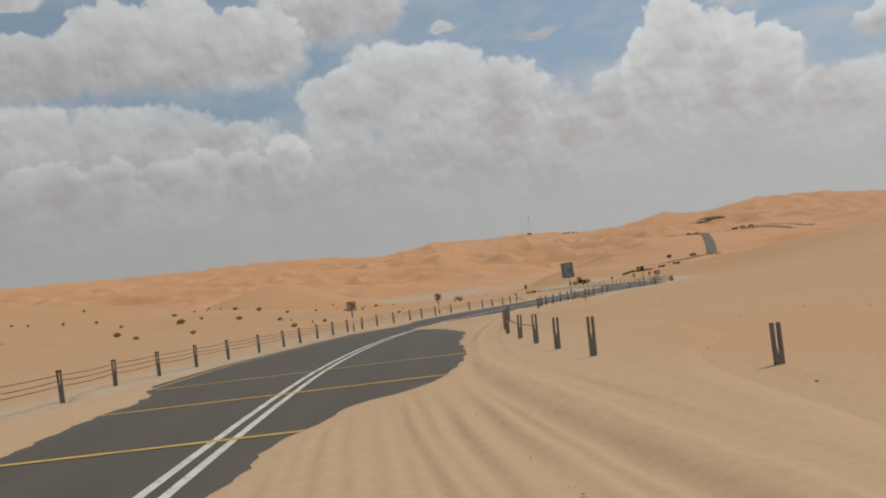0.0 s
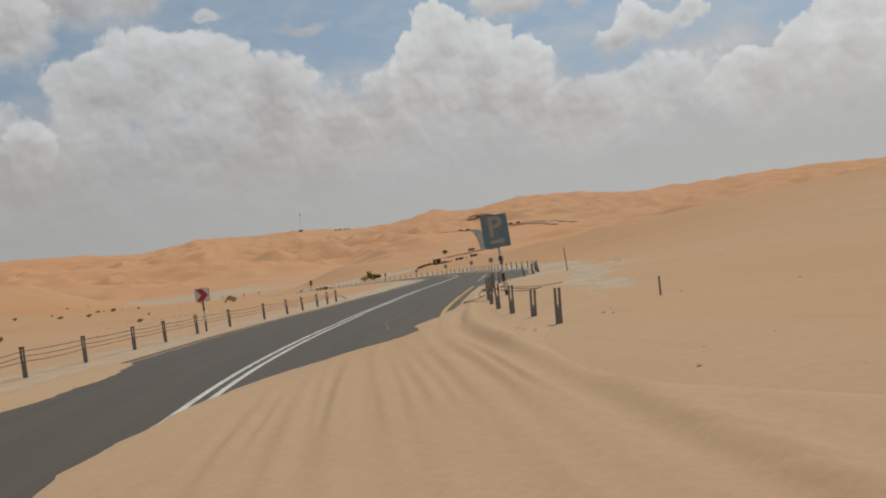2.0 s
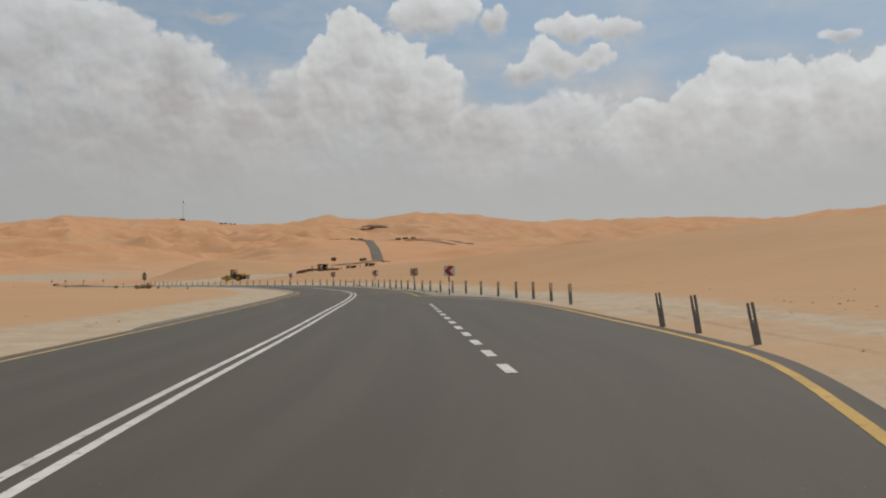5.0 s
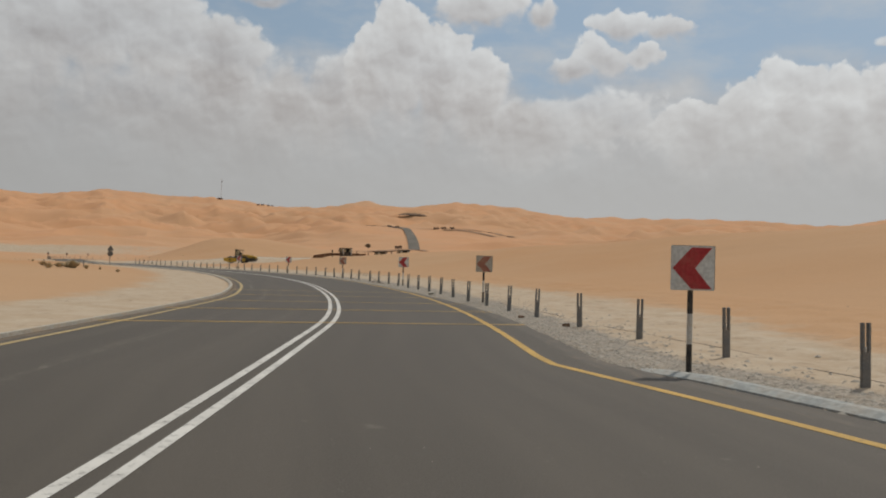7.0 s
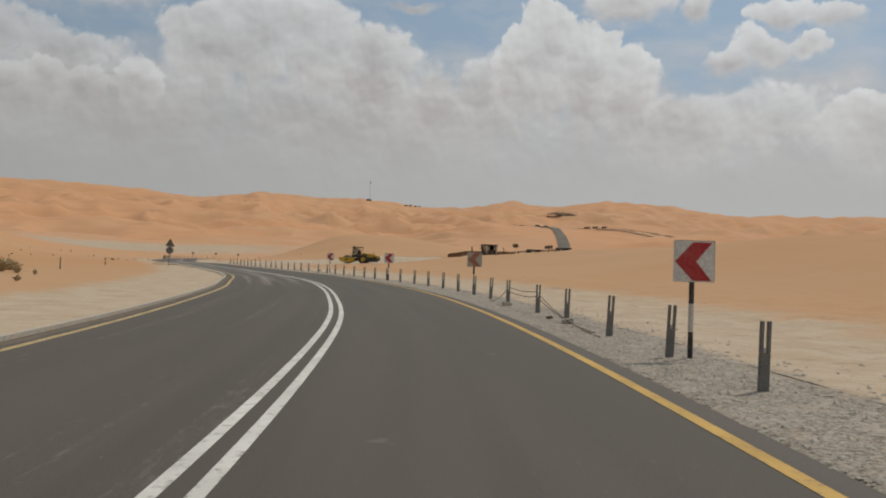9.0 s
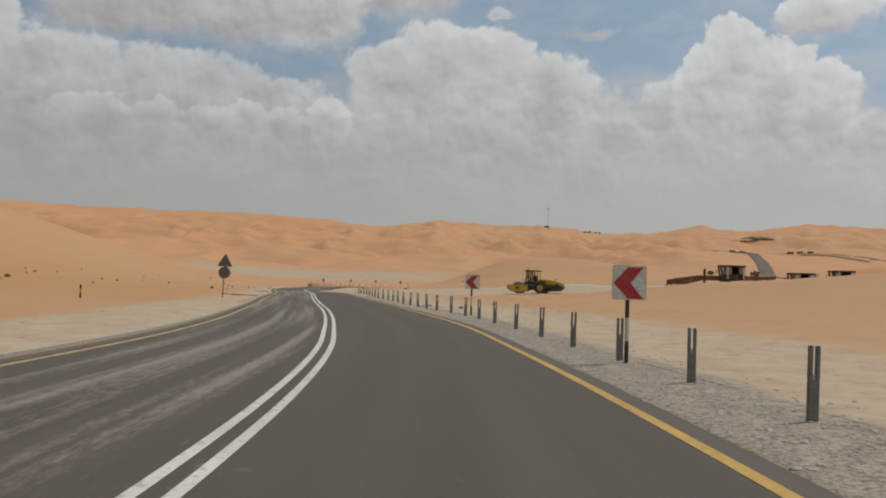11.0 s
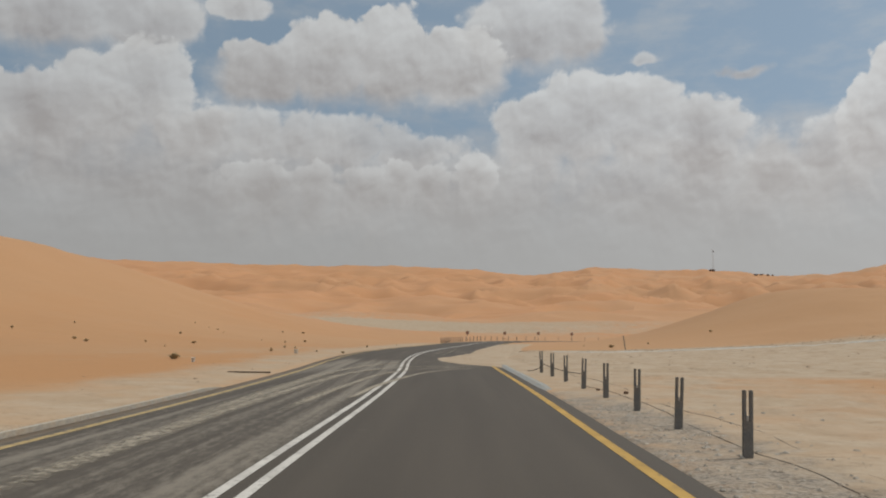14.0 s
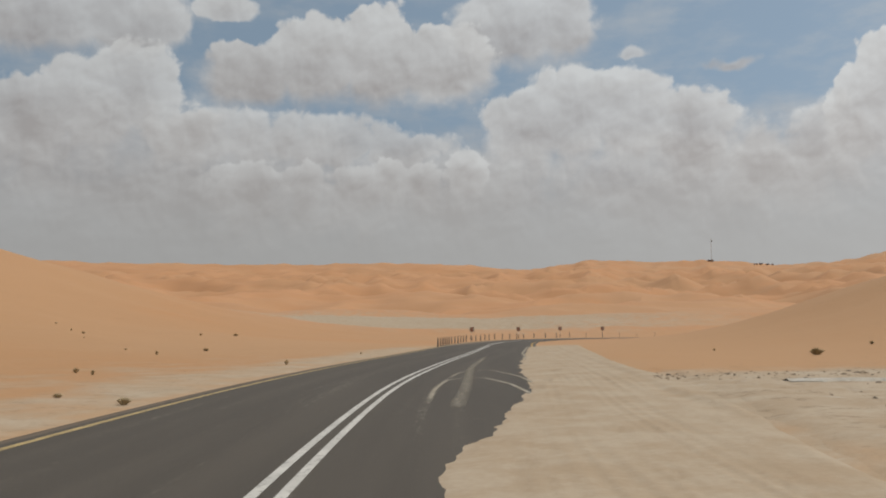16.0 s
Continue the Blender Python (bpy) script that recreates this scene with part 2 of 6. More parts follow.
def sand_material():
    p = Paint("sand", 0.95)
    q = p.pos()
    big = p.noise(q, 0.011, 4.0)
    mid = p.noise(q, 0.12, 5.0)
    grain = p.noise(q, 9.0, 4.0, 0.7)
    warm = p.mix(p.ramp(big, 0.35, 0.65), (0.43, 0.286, 0.166), (0.475, 0.324, 0.198))
    warm = p.mix(p.ramp(mid, 0.3, 0.7, 0.0, 0.35), warm, (0.50, 0.356, 0.220))
    red = p.ramp(p.noise(p.scale(q, (1.0, 1.0, 3.0)), 0.0065, 5.0, 0.6), 0.42, 0.66)
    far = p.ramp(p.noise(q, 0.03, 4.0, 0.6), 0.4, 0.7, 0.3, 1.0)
    # ruddy sand gets a lighter colour far off, haze painted into it
    warm = p.mix(p.math("MULTIPLY", p.math("ADD", p.math("MULTIPLY", p.math("MULTIPLY", red, far), 0.6), 0.4), p.attr("ruddy")), warm, p.mix(p.attr("far_haze"), (0.45, 0.24, 0.106), (0.535, 0.285, 0.145)))
    # pale salt flat and grey gravel, where the ground is trodden
    edge = p.math("ADD", p.attr("pale"), p.math("MULTIPLY", p.math("SUBTRACT", p.noise(q, 0.35, 6.0, 0.65), 0.5), 0.9))
    pale = p.mix(p.ramp(p.noise(q, 0.8, 6.0, 0.7), 0.35, 0.65), (0.41, 0.315, 0.215), (0.465, 0.38, 0.28))
    c = p.mix(p.ramp(edge, 0.30, 0.75), warm, pale)
    g_edge = p.math("ADD", p.attr("gravel"), p.math("MULTIPLY", p.math("SUBTRACT", p.noise(q, 0.9, 6.0, 0.7), 0.5), 0.9))
    grit = p.mix(p.ramp(p.noise(q, 14.0, 4.0, 0.85), 0.36, 0.60), (0.09, 0.078, 0.063), (0.35, 0.316, 0.265))
    grit = p.mix(p.ramp(p.noise(q, 2.3, 5.0, 0.75), 0.46, 0.66, 0.0, 0.6), grit, (0.42, 0.37, 0.30))
    c = p.mix(p.ramp(g_edge, 0.35, 0.7), c, grit)
    # scuffs, footmarks and blown streaks on the trodden ground
    scuff = p.noise(p.scale(q, (1.0, 0.22, 1.0)), 1.1, 7.0, 0.72)
    c = p.mix(p.math("MULTIPLY", p.ramp(scuff, 0.54, 0.72), p.math("ADD", p.math("MULTIPLY", p.attr("pale"), 0.25), 0.10)), c, (0.20, 0.145, 0.09))
    tread = p.noise(p.scale(q, (0.6, 1.0, 1.0)), 2.1, 8.0, 0.80)
    c = p.mix(p.math("MULTIPLY", p.ramp(tread, 0.55, 0.63), p.math("MULTIPLY", p.attr("scuff"), 0.8)), c, (0.20, 0.145, 0.09))
    c = p.mix(p.math("MULTIPLY", p.ramp(tread, 0.44, 0.34), p.math("MULTIPLY", p.attr("scuff"), 0.6)), c, (0.50, 0.455, 0.38))
    c = p.mix(p.ramp(grain, 0.25, 0.75, 0.0, 0.18), c, (0.24, 0.145, 0.075))
    p.colour(c)
    ripple = p.noise(p.scale(q, (1.0, 0.35, 1.0)), 2.2, 5.0, 0.6)
    h = p.math("ADD", p.math("MULTIPLY", ripple, 0.5), p.math("MULTIPLY", grain, 0.3))
    p.bump(h, 0.35, 0.06)
    return p.m


def asphalt_material():
    p = Paint("asphalt", 0.76)
    p.b.inputs["Specular IOR Level"].default_value = 0.34
    q, uv = p.pos(), p.uv()
    base = p.mix(p.ramp(p.noise(q, 60.0, 3.0, 0.8), 0.3, 0.7), (0.052, 0.0435, 0.034), (0.092, 0.078, 0.062))
    base = p.mix(p.ramp(p.noise(p.scale(uv, (1.3, 0.05, 1.0)), 1.0, 4.0), 0.35, 0.68, 0.0, 0.35), base, (0.11, 0.093, 0.073))
    # dust dragged along the lanes
    streak = p.noise(p.scale(uv, (1.9, 0.03, 1.0)), 1.0, 5.0, 0.62)
    fleck = p.noise(p.scale(uv, (3.0, 0.9, 1.0)), 3.0, 6.0, 0.8)
    s = p.math("ADD", p.math("MULTIPLY", streak, 0.62), p.math("MULTIPLY", fleck, 0.38))
    s = p.math("ADD", s, p.math("MULTIPLY", p.math("SUBTRACT", p.attr("dust"), 0.5), 0.36))
    base = p.mix(p.ramp(s, 0.48, 0.64, 0.0, 0.42), base, (0.40, 0.36, 0.29))
    base = p.mix(p.ramp(p.noise(p.scale(uv, (2.2, 0.8, 1.0)), 5.0, 5.0, 0.8), 0.60, 0.72, 0.0, 0.20), base, (0.34, 0.31, 0.26))
    # brown sand worked into the strip outside the edge line
    verge = p.math("ADD", p.attr("sandy"), p.math("MULTIPLY", p.math("SUBTRACT", p.noise(p.scale(uv, (3.0, 0.5, 1.0)), 2.0, 6.0, 0.7), 0.5), 0.8))
    base = p.mix(p.ramp(verge, 0.3, 0.7, 0.0, 0.75), base, (0.235, 0.175, 0.115))
    # scattered pale patches and small stones
    base = p.mix(p.ramp(p.noise(q, 1.7, 3.0), 0.70, 0.80, 0.0, 0.16), base, (0.4, 0.36, 0.3))
    base = p.mix(p.ramp(p.noise(q, 22.0, 1.0), 0.79, 0.82, 0.0, 0.5), base, (0.5, 0.45, 0.38))
    p.colour(base)
    p.bump(p.noise(q, 55.0, 3.0, 0.8), 0.35, 0.006)
    return p.m


def line_material(name, colour, wear):
    p = Paint(name, 0.7)
    q = p.pos()
    k = p.ramp(p.noise(q, 7.0, 7.0, 0.75), 0.27 + wear, 0.46 + wear, 0.85, 0.0)
    c = p.mix(p.ramp(p.noise(q, 1.1, 3.0), 0.3, 0.7), colour, tuple(0.8 * v for v in colour))
    p.colour(p.mix(k, c, (0.10, 0.092, 0.08)))
    p.bump(p.noise(q, 50.0, 3.0, 0.8), 0.3, 0.005)
    return p.m


SAND = sand_material()
ASPHALT = asphalt_material()
WHITE_LINE = line_material("white_line_paint", (0.62, 0.60, 0.55), 0.03)
YELLOW_LINE = line_material("yellow_line_paint", (0.53, 0.335, 0.09), 0.02)
YELLOW_WORN = line_material("worn_yellow_paint", (0.50, 0.37, 0.17), 0.06)
CONCRETE = worn("concrete", (0.45, 0.42, 0.36), amount=0.5, rough=0.9, scale=2.5)
POST_STEEL = worn("post_steel", (0.185, 0.187, 0.185), rough=0.6, metal=0.25, amount=0.30, scale=5.0)
KERB = worn("kerb_concrete", (0.36, 0.375, 0.36), amount=0.30, rough=0.9, scale=1.6)
CABLE = worn("steel_cable", (0.10, 0.085, 0.07), rough=0.6, metal=0.3, amount=0.3, scale=3.0)
SIGN_WHITE = worn("sign_white", (0.66, 0.65, 0.61), rough=0.5, amount=0.28, scale=3.0)
SIGN_RED = worn("sign_red", (0.42, 0.035, 0.04), rough=0.5, amount=0.18, scale=3.0)
SIGN_FADED = worn("sign_faded", (0.44, 0.40, 0.34), rough=0.6, amount=0.6, scale=3.0)
SIGN_FADED_RED = worn("sign_faded_red", (0.34, 0.13, 0.09), rough=0.6, amount=0.5, scale=3.0)
SIGN_BACK = worn("sign_back", (0.16, 0.155, 0.145), rough=0.55, metal=0.3, amount=0.3, scale=4.0)
POLE_BLACK = worn("pole_black", (0.04, 0.038, 0.036), rough=0.6, amount=0.25, scale=5.0)
POLE_WHITE = worn("pole_white", (0.60, 0.58, 0.53), rough=0.6, amount=0.45, scale=5.0)
SIGN_BLUE = worn("sign_blue", (0.13, 0.22, 0.275), rough=0.5, amount=0.28, scale=1.6)
SIGN_LETTER = worn("sign_letter", (0.36, 0.335, 0.30), rough=0.6, amount=0.3, scale=2.0)

# ---- mesh helpers ----


def mesh_of(name, verts, faces, material, smooth=False):
    me = bpy.data.meshes.new(name)
    me.from_pydata([tuple(v) for v in verts], [], [tuple(f) for f in faces])
    me.materials.append(material)
    if smooth:
        me.polygons.foreach_set("use_smooth", [True] * len(me.polygons))
    me.update()
    return me


def grid_mesh(name, gx, gy, gz, material):
    """A mesh from three 2D arrays of the same shape."""
    ny, nx = gx.shape
    me = bpy.data.meshes.new(name)
    idx = np.arange(ny * nx).reshape(ny, nx)
    quads = np.stack([idx[:-1, :-1], idx[:-1, 1:], idx[1:, 1:], idx[1:, :-1]], -1).reshape(-1, 4)
    me.vertices.add(ny * nx)
    me.vertices.foreach_set("co", np.stack([gx, gy, gz], -1).astype(np.float32).ravel())
    me.loops.add(quads.size)
    me.loops.foreach_set("vertex_index", quads.astype(np.int32).ravel())
    me.polygons.add(len(quads))
    me.polygons.foreach_set("loop_start", np.arange(0, quads.size, 4, dtype=np.int32))
    me.update(calc_edges=True)
    me.polygons.foreach_set("use_smooth", np.ones(len(quads), dtype=bool))
    me.materials.append(material)
    return me


def add_values(me, name, values):
    a = me.attributes.new(name, "FLOAT", "POINT")
    a.data.foreach_set("value", np.asarray(values, dtype=np.float32).ravel())


def part(name, bm, material, parent=None, label="", at=None, smooth=False):
    """One mesh object from a bmesh or a mesh, under a thing or a part."""
    if isinstance(bm, bmesh.types.BMesh):
        me = bpy.data.meshes.new(name)
        bm.to_mesh(me)
        bm.free()
        if smooth:
            me.polygons.foreach_set("use_smooth", [True] * len(me.polygons))
    else:
        me = bm
    if material is not None:
        me.materials.clear()
        me.materials.append(material)
    ob = new(name, me)
    if parent is not None:
        ob.parent = parent
    if at is not None:
        ob.matrix_basis = at
    if label:
        ob["label"] = label
    return ob


def thing(name, label, category, group="", at=None, kind=""):
    ob = new(name)
    ob.empty_display_size = 0.2
    if at is not None:
        ob.matrix_basis = at
    return tagged(ob, label, category, group, kind)


def box(sx, sy, sz, at=(0, 0, 0), bevel=0.0, m=None, bm=None):
    """A box with its base centre at the given place, its edges rounded."""
    out = bm or bmesh.new()
    got = bmesh.ops.create_cube(out, size=1.0)["verts"]
    bmesh.ops.scale(out, vec=(sx, sy, sz), verts=got)
    if bevel > 0:
        edges = list({e for v in got for e in v.link_edges})
        got = bmesh.ops.bevel(out, geom=edges, offset=bevel, segments=2, affect="EDGES")["verts"]
    t = Matrix.Translation((at[0], at[1], at[2] + sz / 2))
    bmesh.ops.transform(out, matrix=(m @ t) if m else t, verts=got)
    return out


def tube(r0, r1, p0, p1, n=10, bm=None, caps=True):
    out = bm or bmesh.new()
    a, b = Vector(p0), Vector(p1)
    turn = (b - a).to_track_quat("Z", "Y").to_matrix().to_4x4()
    m = Matrix.Translation((a + b) / 2) @ turn
    bmesh.ops.create_cone(out, cap_ends=caps, segments=n, radius1=r0, radius2=r1, depth=(b - a).length, matrix=m)
    return out


def prism(points, depth, plane="xz", bm=None, at=(0, 0, 0)):
    """A flat outline pushed out to a thickness; xz outlines are pushed along y, xy along z, yz along x."""
    out = bm or bmesh.new()
    rows = []
    for d in (-depth / 2, depth / 2):
        row = []
        for u, v in points:
            co = {"xz": (u, d, v), "xy": (u, v, d), "yz": (d, u, v)}[plane]
            row.append(out.verts.new(Vector(co) + Vector(at)))
        rows.append(row)
    n = len(points)
    out.faces.new(rows[0])
    out.faces.new(rows[1][::-1])
    for i in range(n):
        j = (i + 1) % n
        out.faces.new((rows[0][j], rows[0][i], rows[1][i], rows[1][j]))
    bmesh.ops.recalc_face_normals(out, faces=out.faces[:])
    return out


def cord(points, radius, sides=5):
    """A bent round cord through the points."""
    pts = [Vector(p) for p in points]
    verts, faces = [], []
    for i, p in enumerate(pts):
        t = (pts[min(i + 1, len(pts) - 1)] - pts[max(i - 1, 0)]).normalized()
        u = t.cross(Vector((0.1, 0.2, 1))).normalized()
        w = t.cross(u)
        for k in range(sides):
            a = 2 * math.pi * k / sides
            verts.append(p + (u * math.cos(a) + w * math.sin(a)) * radius)
    for i in range(len(pts) - 1):
        for k in range(sides):
            j = (k + 1) % sides
            faces.append((i * sides + k, i * sides + j, (i + 1) * sides + j, (i + 1) * sides + k))
    return mesh_of("cord", verts, faces, CABLE, True)


def along(points, step):
    """Places every so many metres along a line of points, each with its direction in degrees."""
    pts = np.array(points, float)
    seg = np.hypot(*np.diff(pts, axis=0).T)
    s = np.concatenate([[0], np.cumsum(seg)])
    out = []
    for q in np.arange(0, s[-1] + 0.01, step):
        i = min(np.searchsorted(s, q, side="right") - 1, len(seg) - 1)
        p = pts[i] + (pts[i + 1] - pts[i]) * (q - s[i]) / seg[i]
        d = pts[i + 1] - pts[i]
        out.append((p[0], p[1], math.degrees(math.atan2(-d[0], d[1]))))
    return out


def curve_of(pairs):
    """A smooth function through (y, x) pairs."""
    ys, xs = np.array([p[0] for p in pairs], float), np.array([p[1] for p in pairs], float)
    m = np.gradient(xs, ys)

    def f(q):
        q = np.asarray(q, float)
        i = np.clip(np.searchsorted(ys, q) - 1, 0, len(ys) - 2)
        h = ys[i + 1] - ys[i]
        t = np.clip((q - ys[i]) / h, -2, 3)
        inside = xs[i] * (2 * t**3 - 3 * t**2 + 1) + m[i] * h * (t**3 - 2 * t**2 + t) + xs[i + 1] * (3 * t**2 - 2 * t**3) + m[i + 1] * h * (t**3 - t**2)
        return np.where(q < ys[0], xs[0] + m[0] * (q - ys[0]), np.where(q > ys[-1], xs[-1] + m[-1] * (q - ys[-1]), inside))
    return f


def step(a, b, v):
    t = np.clip((v - a) / (b - a), 0, 1)
    return t * t * (3 - 2 * t)


def lattice(x, y, seed):
    """Smooth gradient noise, about -0.7 to 0.7, on arrays."""
    xi, yi = np.floor(x).astype(np.int64), np.floor(y).astype(np.int64)
    fx, fy = x - xi, y - yi

    def dot(ix, iy, dx, dy):
        k = (ix * 374761393 + iy * 668265263 + seed * 1442695041) & 0xFFFFFFFF
        k = ((k ^ (k >> 13)) * 1274126177) & 0xFFFFFFFF
        a = (k ^ (k >> 16)) / 4294967296.0 * 2 * np.pi
        return np.cos(a) * dx + np.sin(a) * dy
    u, v = fx**3 * (fx * (fx * 6 - 15) + 10), fy**3 * (fy * (fy * 6 - 15) + 10)
    top = dot(xi, yi, fx, fy) * (1 - u) + dot(xi + 1, yi, fx - 1, fy) * u
    low = dot(xi, yi + 1, fx, fy - 1) * (1 - u) + dot(xi + 1, yi + 1, fx - 1, fy - 1) * u
    return top * (1 - v) + low * v


# ---- plan of the road: x of the centre and of the edge lines, by y ----
centre_x = curve_of([(-80, 10.5), (-40, 3.6), (-17, 1.3), (-10, 0.85), (-4, 0.6), (2, 0.6), (9, 0.9), (18, 1.9), (28.3, 3.7), (35, 5.5), (41, 7.4),
                     (47, 9.3), (53, 11.4), (61.5, 14.3), (70, 17.3), (82, 21.8), (94, 26.2), (103, 29.5), (110.5, 32.1), (115.3, 33.7),
                     (124.4, 36.0), (135, 38.0), (142.5, 39.1), (152, 40.1), (161, 40.5), (170, 40.6), (180, 40.2), (187.4, 39.4), (193, 38.5),
                     (201.5, 37.0), (209, 35.5), (218, 33.5), (227.3, 31.5), (238, 29.3), (249.5, 27.0), (260, 24.7), (270, 22.2), (278, 20.4),
                     (288, 18.5), (302, 16.7), (317, 15.2), (338, 12.9)])
left_x = curve_of([(-80, 5.5), (-40, -1.2), (-18, -3.7), (-10, -3.9), (-3, -4.1), (5, -4.1), (13, -3.3), (22, -2.2), (30, -1.0), (38.5, 1.3), (48.7, 4.4),
                   (54.5, 6.6), (60.7, 9.2), (66, 11.2), (77.5, 15.5), (90, 20.2), (103, 24.9), (111, 27.6), (121.5, 31.0), (127, 32.6), (136, 34.2),
                   (148, 35.5), (160, 36.1), (170, 36.2), (177, 35.9), (190, 35.1), (197, 34.1), (205.5, 32.5), (216, 30.4), (225, 28.4), (234, 26.5),
                   (246, 24.1), (258.5, 21.2), (268, 18.7), (277, 16.5), (286, 14.7), (302, 12.5), (317, 11.1), (338, 8.9)])
right_a = curve_of([(-80, 14.7), (-40, 7.8), (-17, 5.5), (0, 4.8), (10, 5.2), (20, 6.4), (30, 8.2), (36.6, 9.9), (44.8, 12.7), (52.7, 15.6), (60.1, 18.35)])
right_b = curve_of([(60.1, 18.35), (65, 22.0), (70.8, 26.2), (75, 28.1), (80, 30.0), (87, 32.6), (94, 34.7), (102, 35.3), (107.2, 35.2)])
right_c = curve_of([(107.2, 35.2), (112.9, 37.0), (119.8, 38.95), (128.8, 41.0), (136.9, 42.35), (145.5, 43.5), (152.4, 44.2), (160, 44.7), (167, 44.9),
                    (174, 44.75), (181, 44.2), (187.6, 43.5), (197.8, 42.2), (208.4, 40.1), (217, 38.2), (228.6, 35.6), (241.5, 32.75), (249.8, 30.95),
                    (257.3, 29.25), (264.5, 27.6), (272, 26.0), (280, 24.3), (288, 22.6), (302, 20.7), (317, 19.3), (338, 16.9)])


def right_x(y):
    y = np.asarray(y, float)
    return np.where(y < 60.1, right_a(y), np.where(y < 107.2, right_b(y), right_c(y)))


def shoulder(y):
    """Width of the asphalt outside the right edge line."""
    return 0.37 + 0.55 * step(136, 114, np.asarray(y, float)) * step(92, 102, np.asarray(y, float))


# beyond y = 338 the road bends away to the right
tail = np.array([(12.9, 338.0), (11.6, 350), (10.8, 362), (11.2, 376), (13.6, 388), (18.5, 397), (26, 402), (38, 403), (60, 400), (90, 392)])
road_points = np.concatenate([np.stack([centre_x(np.arange(-80, 338, 3.0)), np.arange(-80, 338, 3.0)], 1), [(p[0], p[1]) for p in along(tail, 3.0)]])

# ---- ground ----
# height of the skyline above the eye, in degrees, by bearing
SKYLINE = ((-180, 2.5), (-90, 3.5), (-60, 4.2), (-40, 4.3), (-30, 4.2), (-20, 4.2), (-16, 4.3), (-12, 4.25), (-9, 4.05), (-6, 4.0), (-2, 4.35), (2, 4.1), (5, 4.2),
           (9, 3.75), (13.5, 4.0), (16, 4.3), (19, 4.1), (22.5, 4.45), (25, 4.3), (29, 3.8), (33, 3.55), (38, 3.5), (43, 3.4), (46, 3.1), (48.5, 3.1), (51, 3.5),
           (58, 3.8), (90, 3.4), (180, 2.5))
# sand across the right lane: x of its edge by y
drift_x = curve_of([(-60, 4.5), (-40, 2.6), (-25, 1.6), (-17, 1.9), (-14, 2.1), (-12, 2.6), (-10.5, 3.5), (-8, 4.0), (-5, 4.25), (2, 4.2), (8.5, 4.4), (12, 3.9),
                    (15, 3.4), (18, 2.3), (20.5, 1.75), (22.5, 2.2), (25.4, 3.3), (27.8, 4.9), (29.5, 6.3), (31, 7.5), (33.6, 8.4), (36.3, 9.8), (41, 11.8),
                    (46.5, 13.8), (50, 15.0), (54.3, 16.7), (59.5, 19.0), (65, 23.2), (71, 27.4)])
end_drift_x = curve_of([(261, 30.6), (264, 28.4), (266.4, 26.9), (268, 25.5), (269.2, 24.7), (271.6, 23.6), (274.8, 22.6), (279, 22.4), (286.5, 22.2),
                        (299, 20.5), (312, 19.2), (325, 17.9), (340, 16.6)])


def road_gap(x, y):
    """Distance to the road's centre line."""
    best = np.full(x.shape, 1e9)
    near = (x > -200) & (x < 330) & (y > -300) & (y < 640)
    px, py = x[near], y[near]
    b = np.full(px.shape, 1e9)
    for cx, cy in road_points:
        b = np.minimum(b, (px - cx) ** 2 + (py - cy) ** 2)
    best[near] = b
    return np.sqrt(best)


def heap(x, y, cx, cy, sx, sy, turn=0.0):
    c, s = math.cos(radians(turn)), math.sin(radians(turn))
    u, v = (x - cx) * c + (y - cy) * s, -(x - cx) * s + (y - cy) * c
    return np.exp(-0.5 * ((u / sx) ** 2 + (v / sy) ** 2))


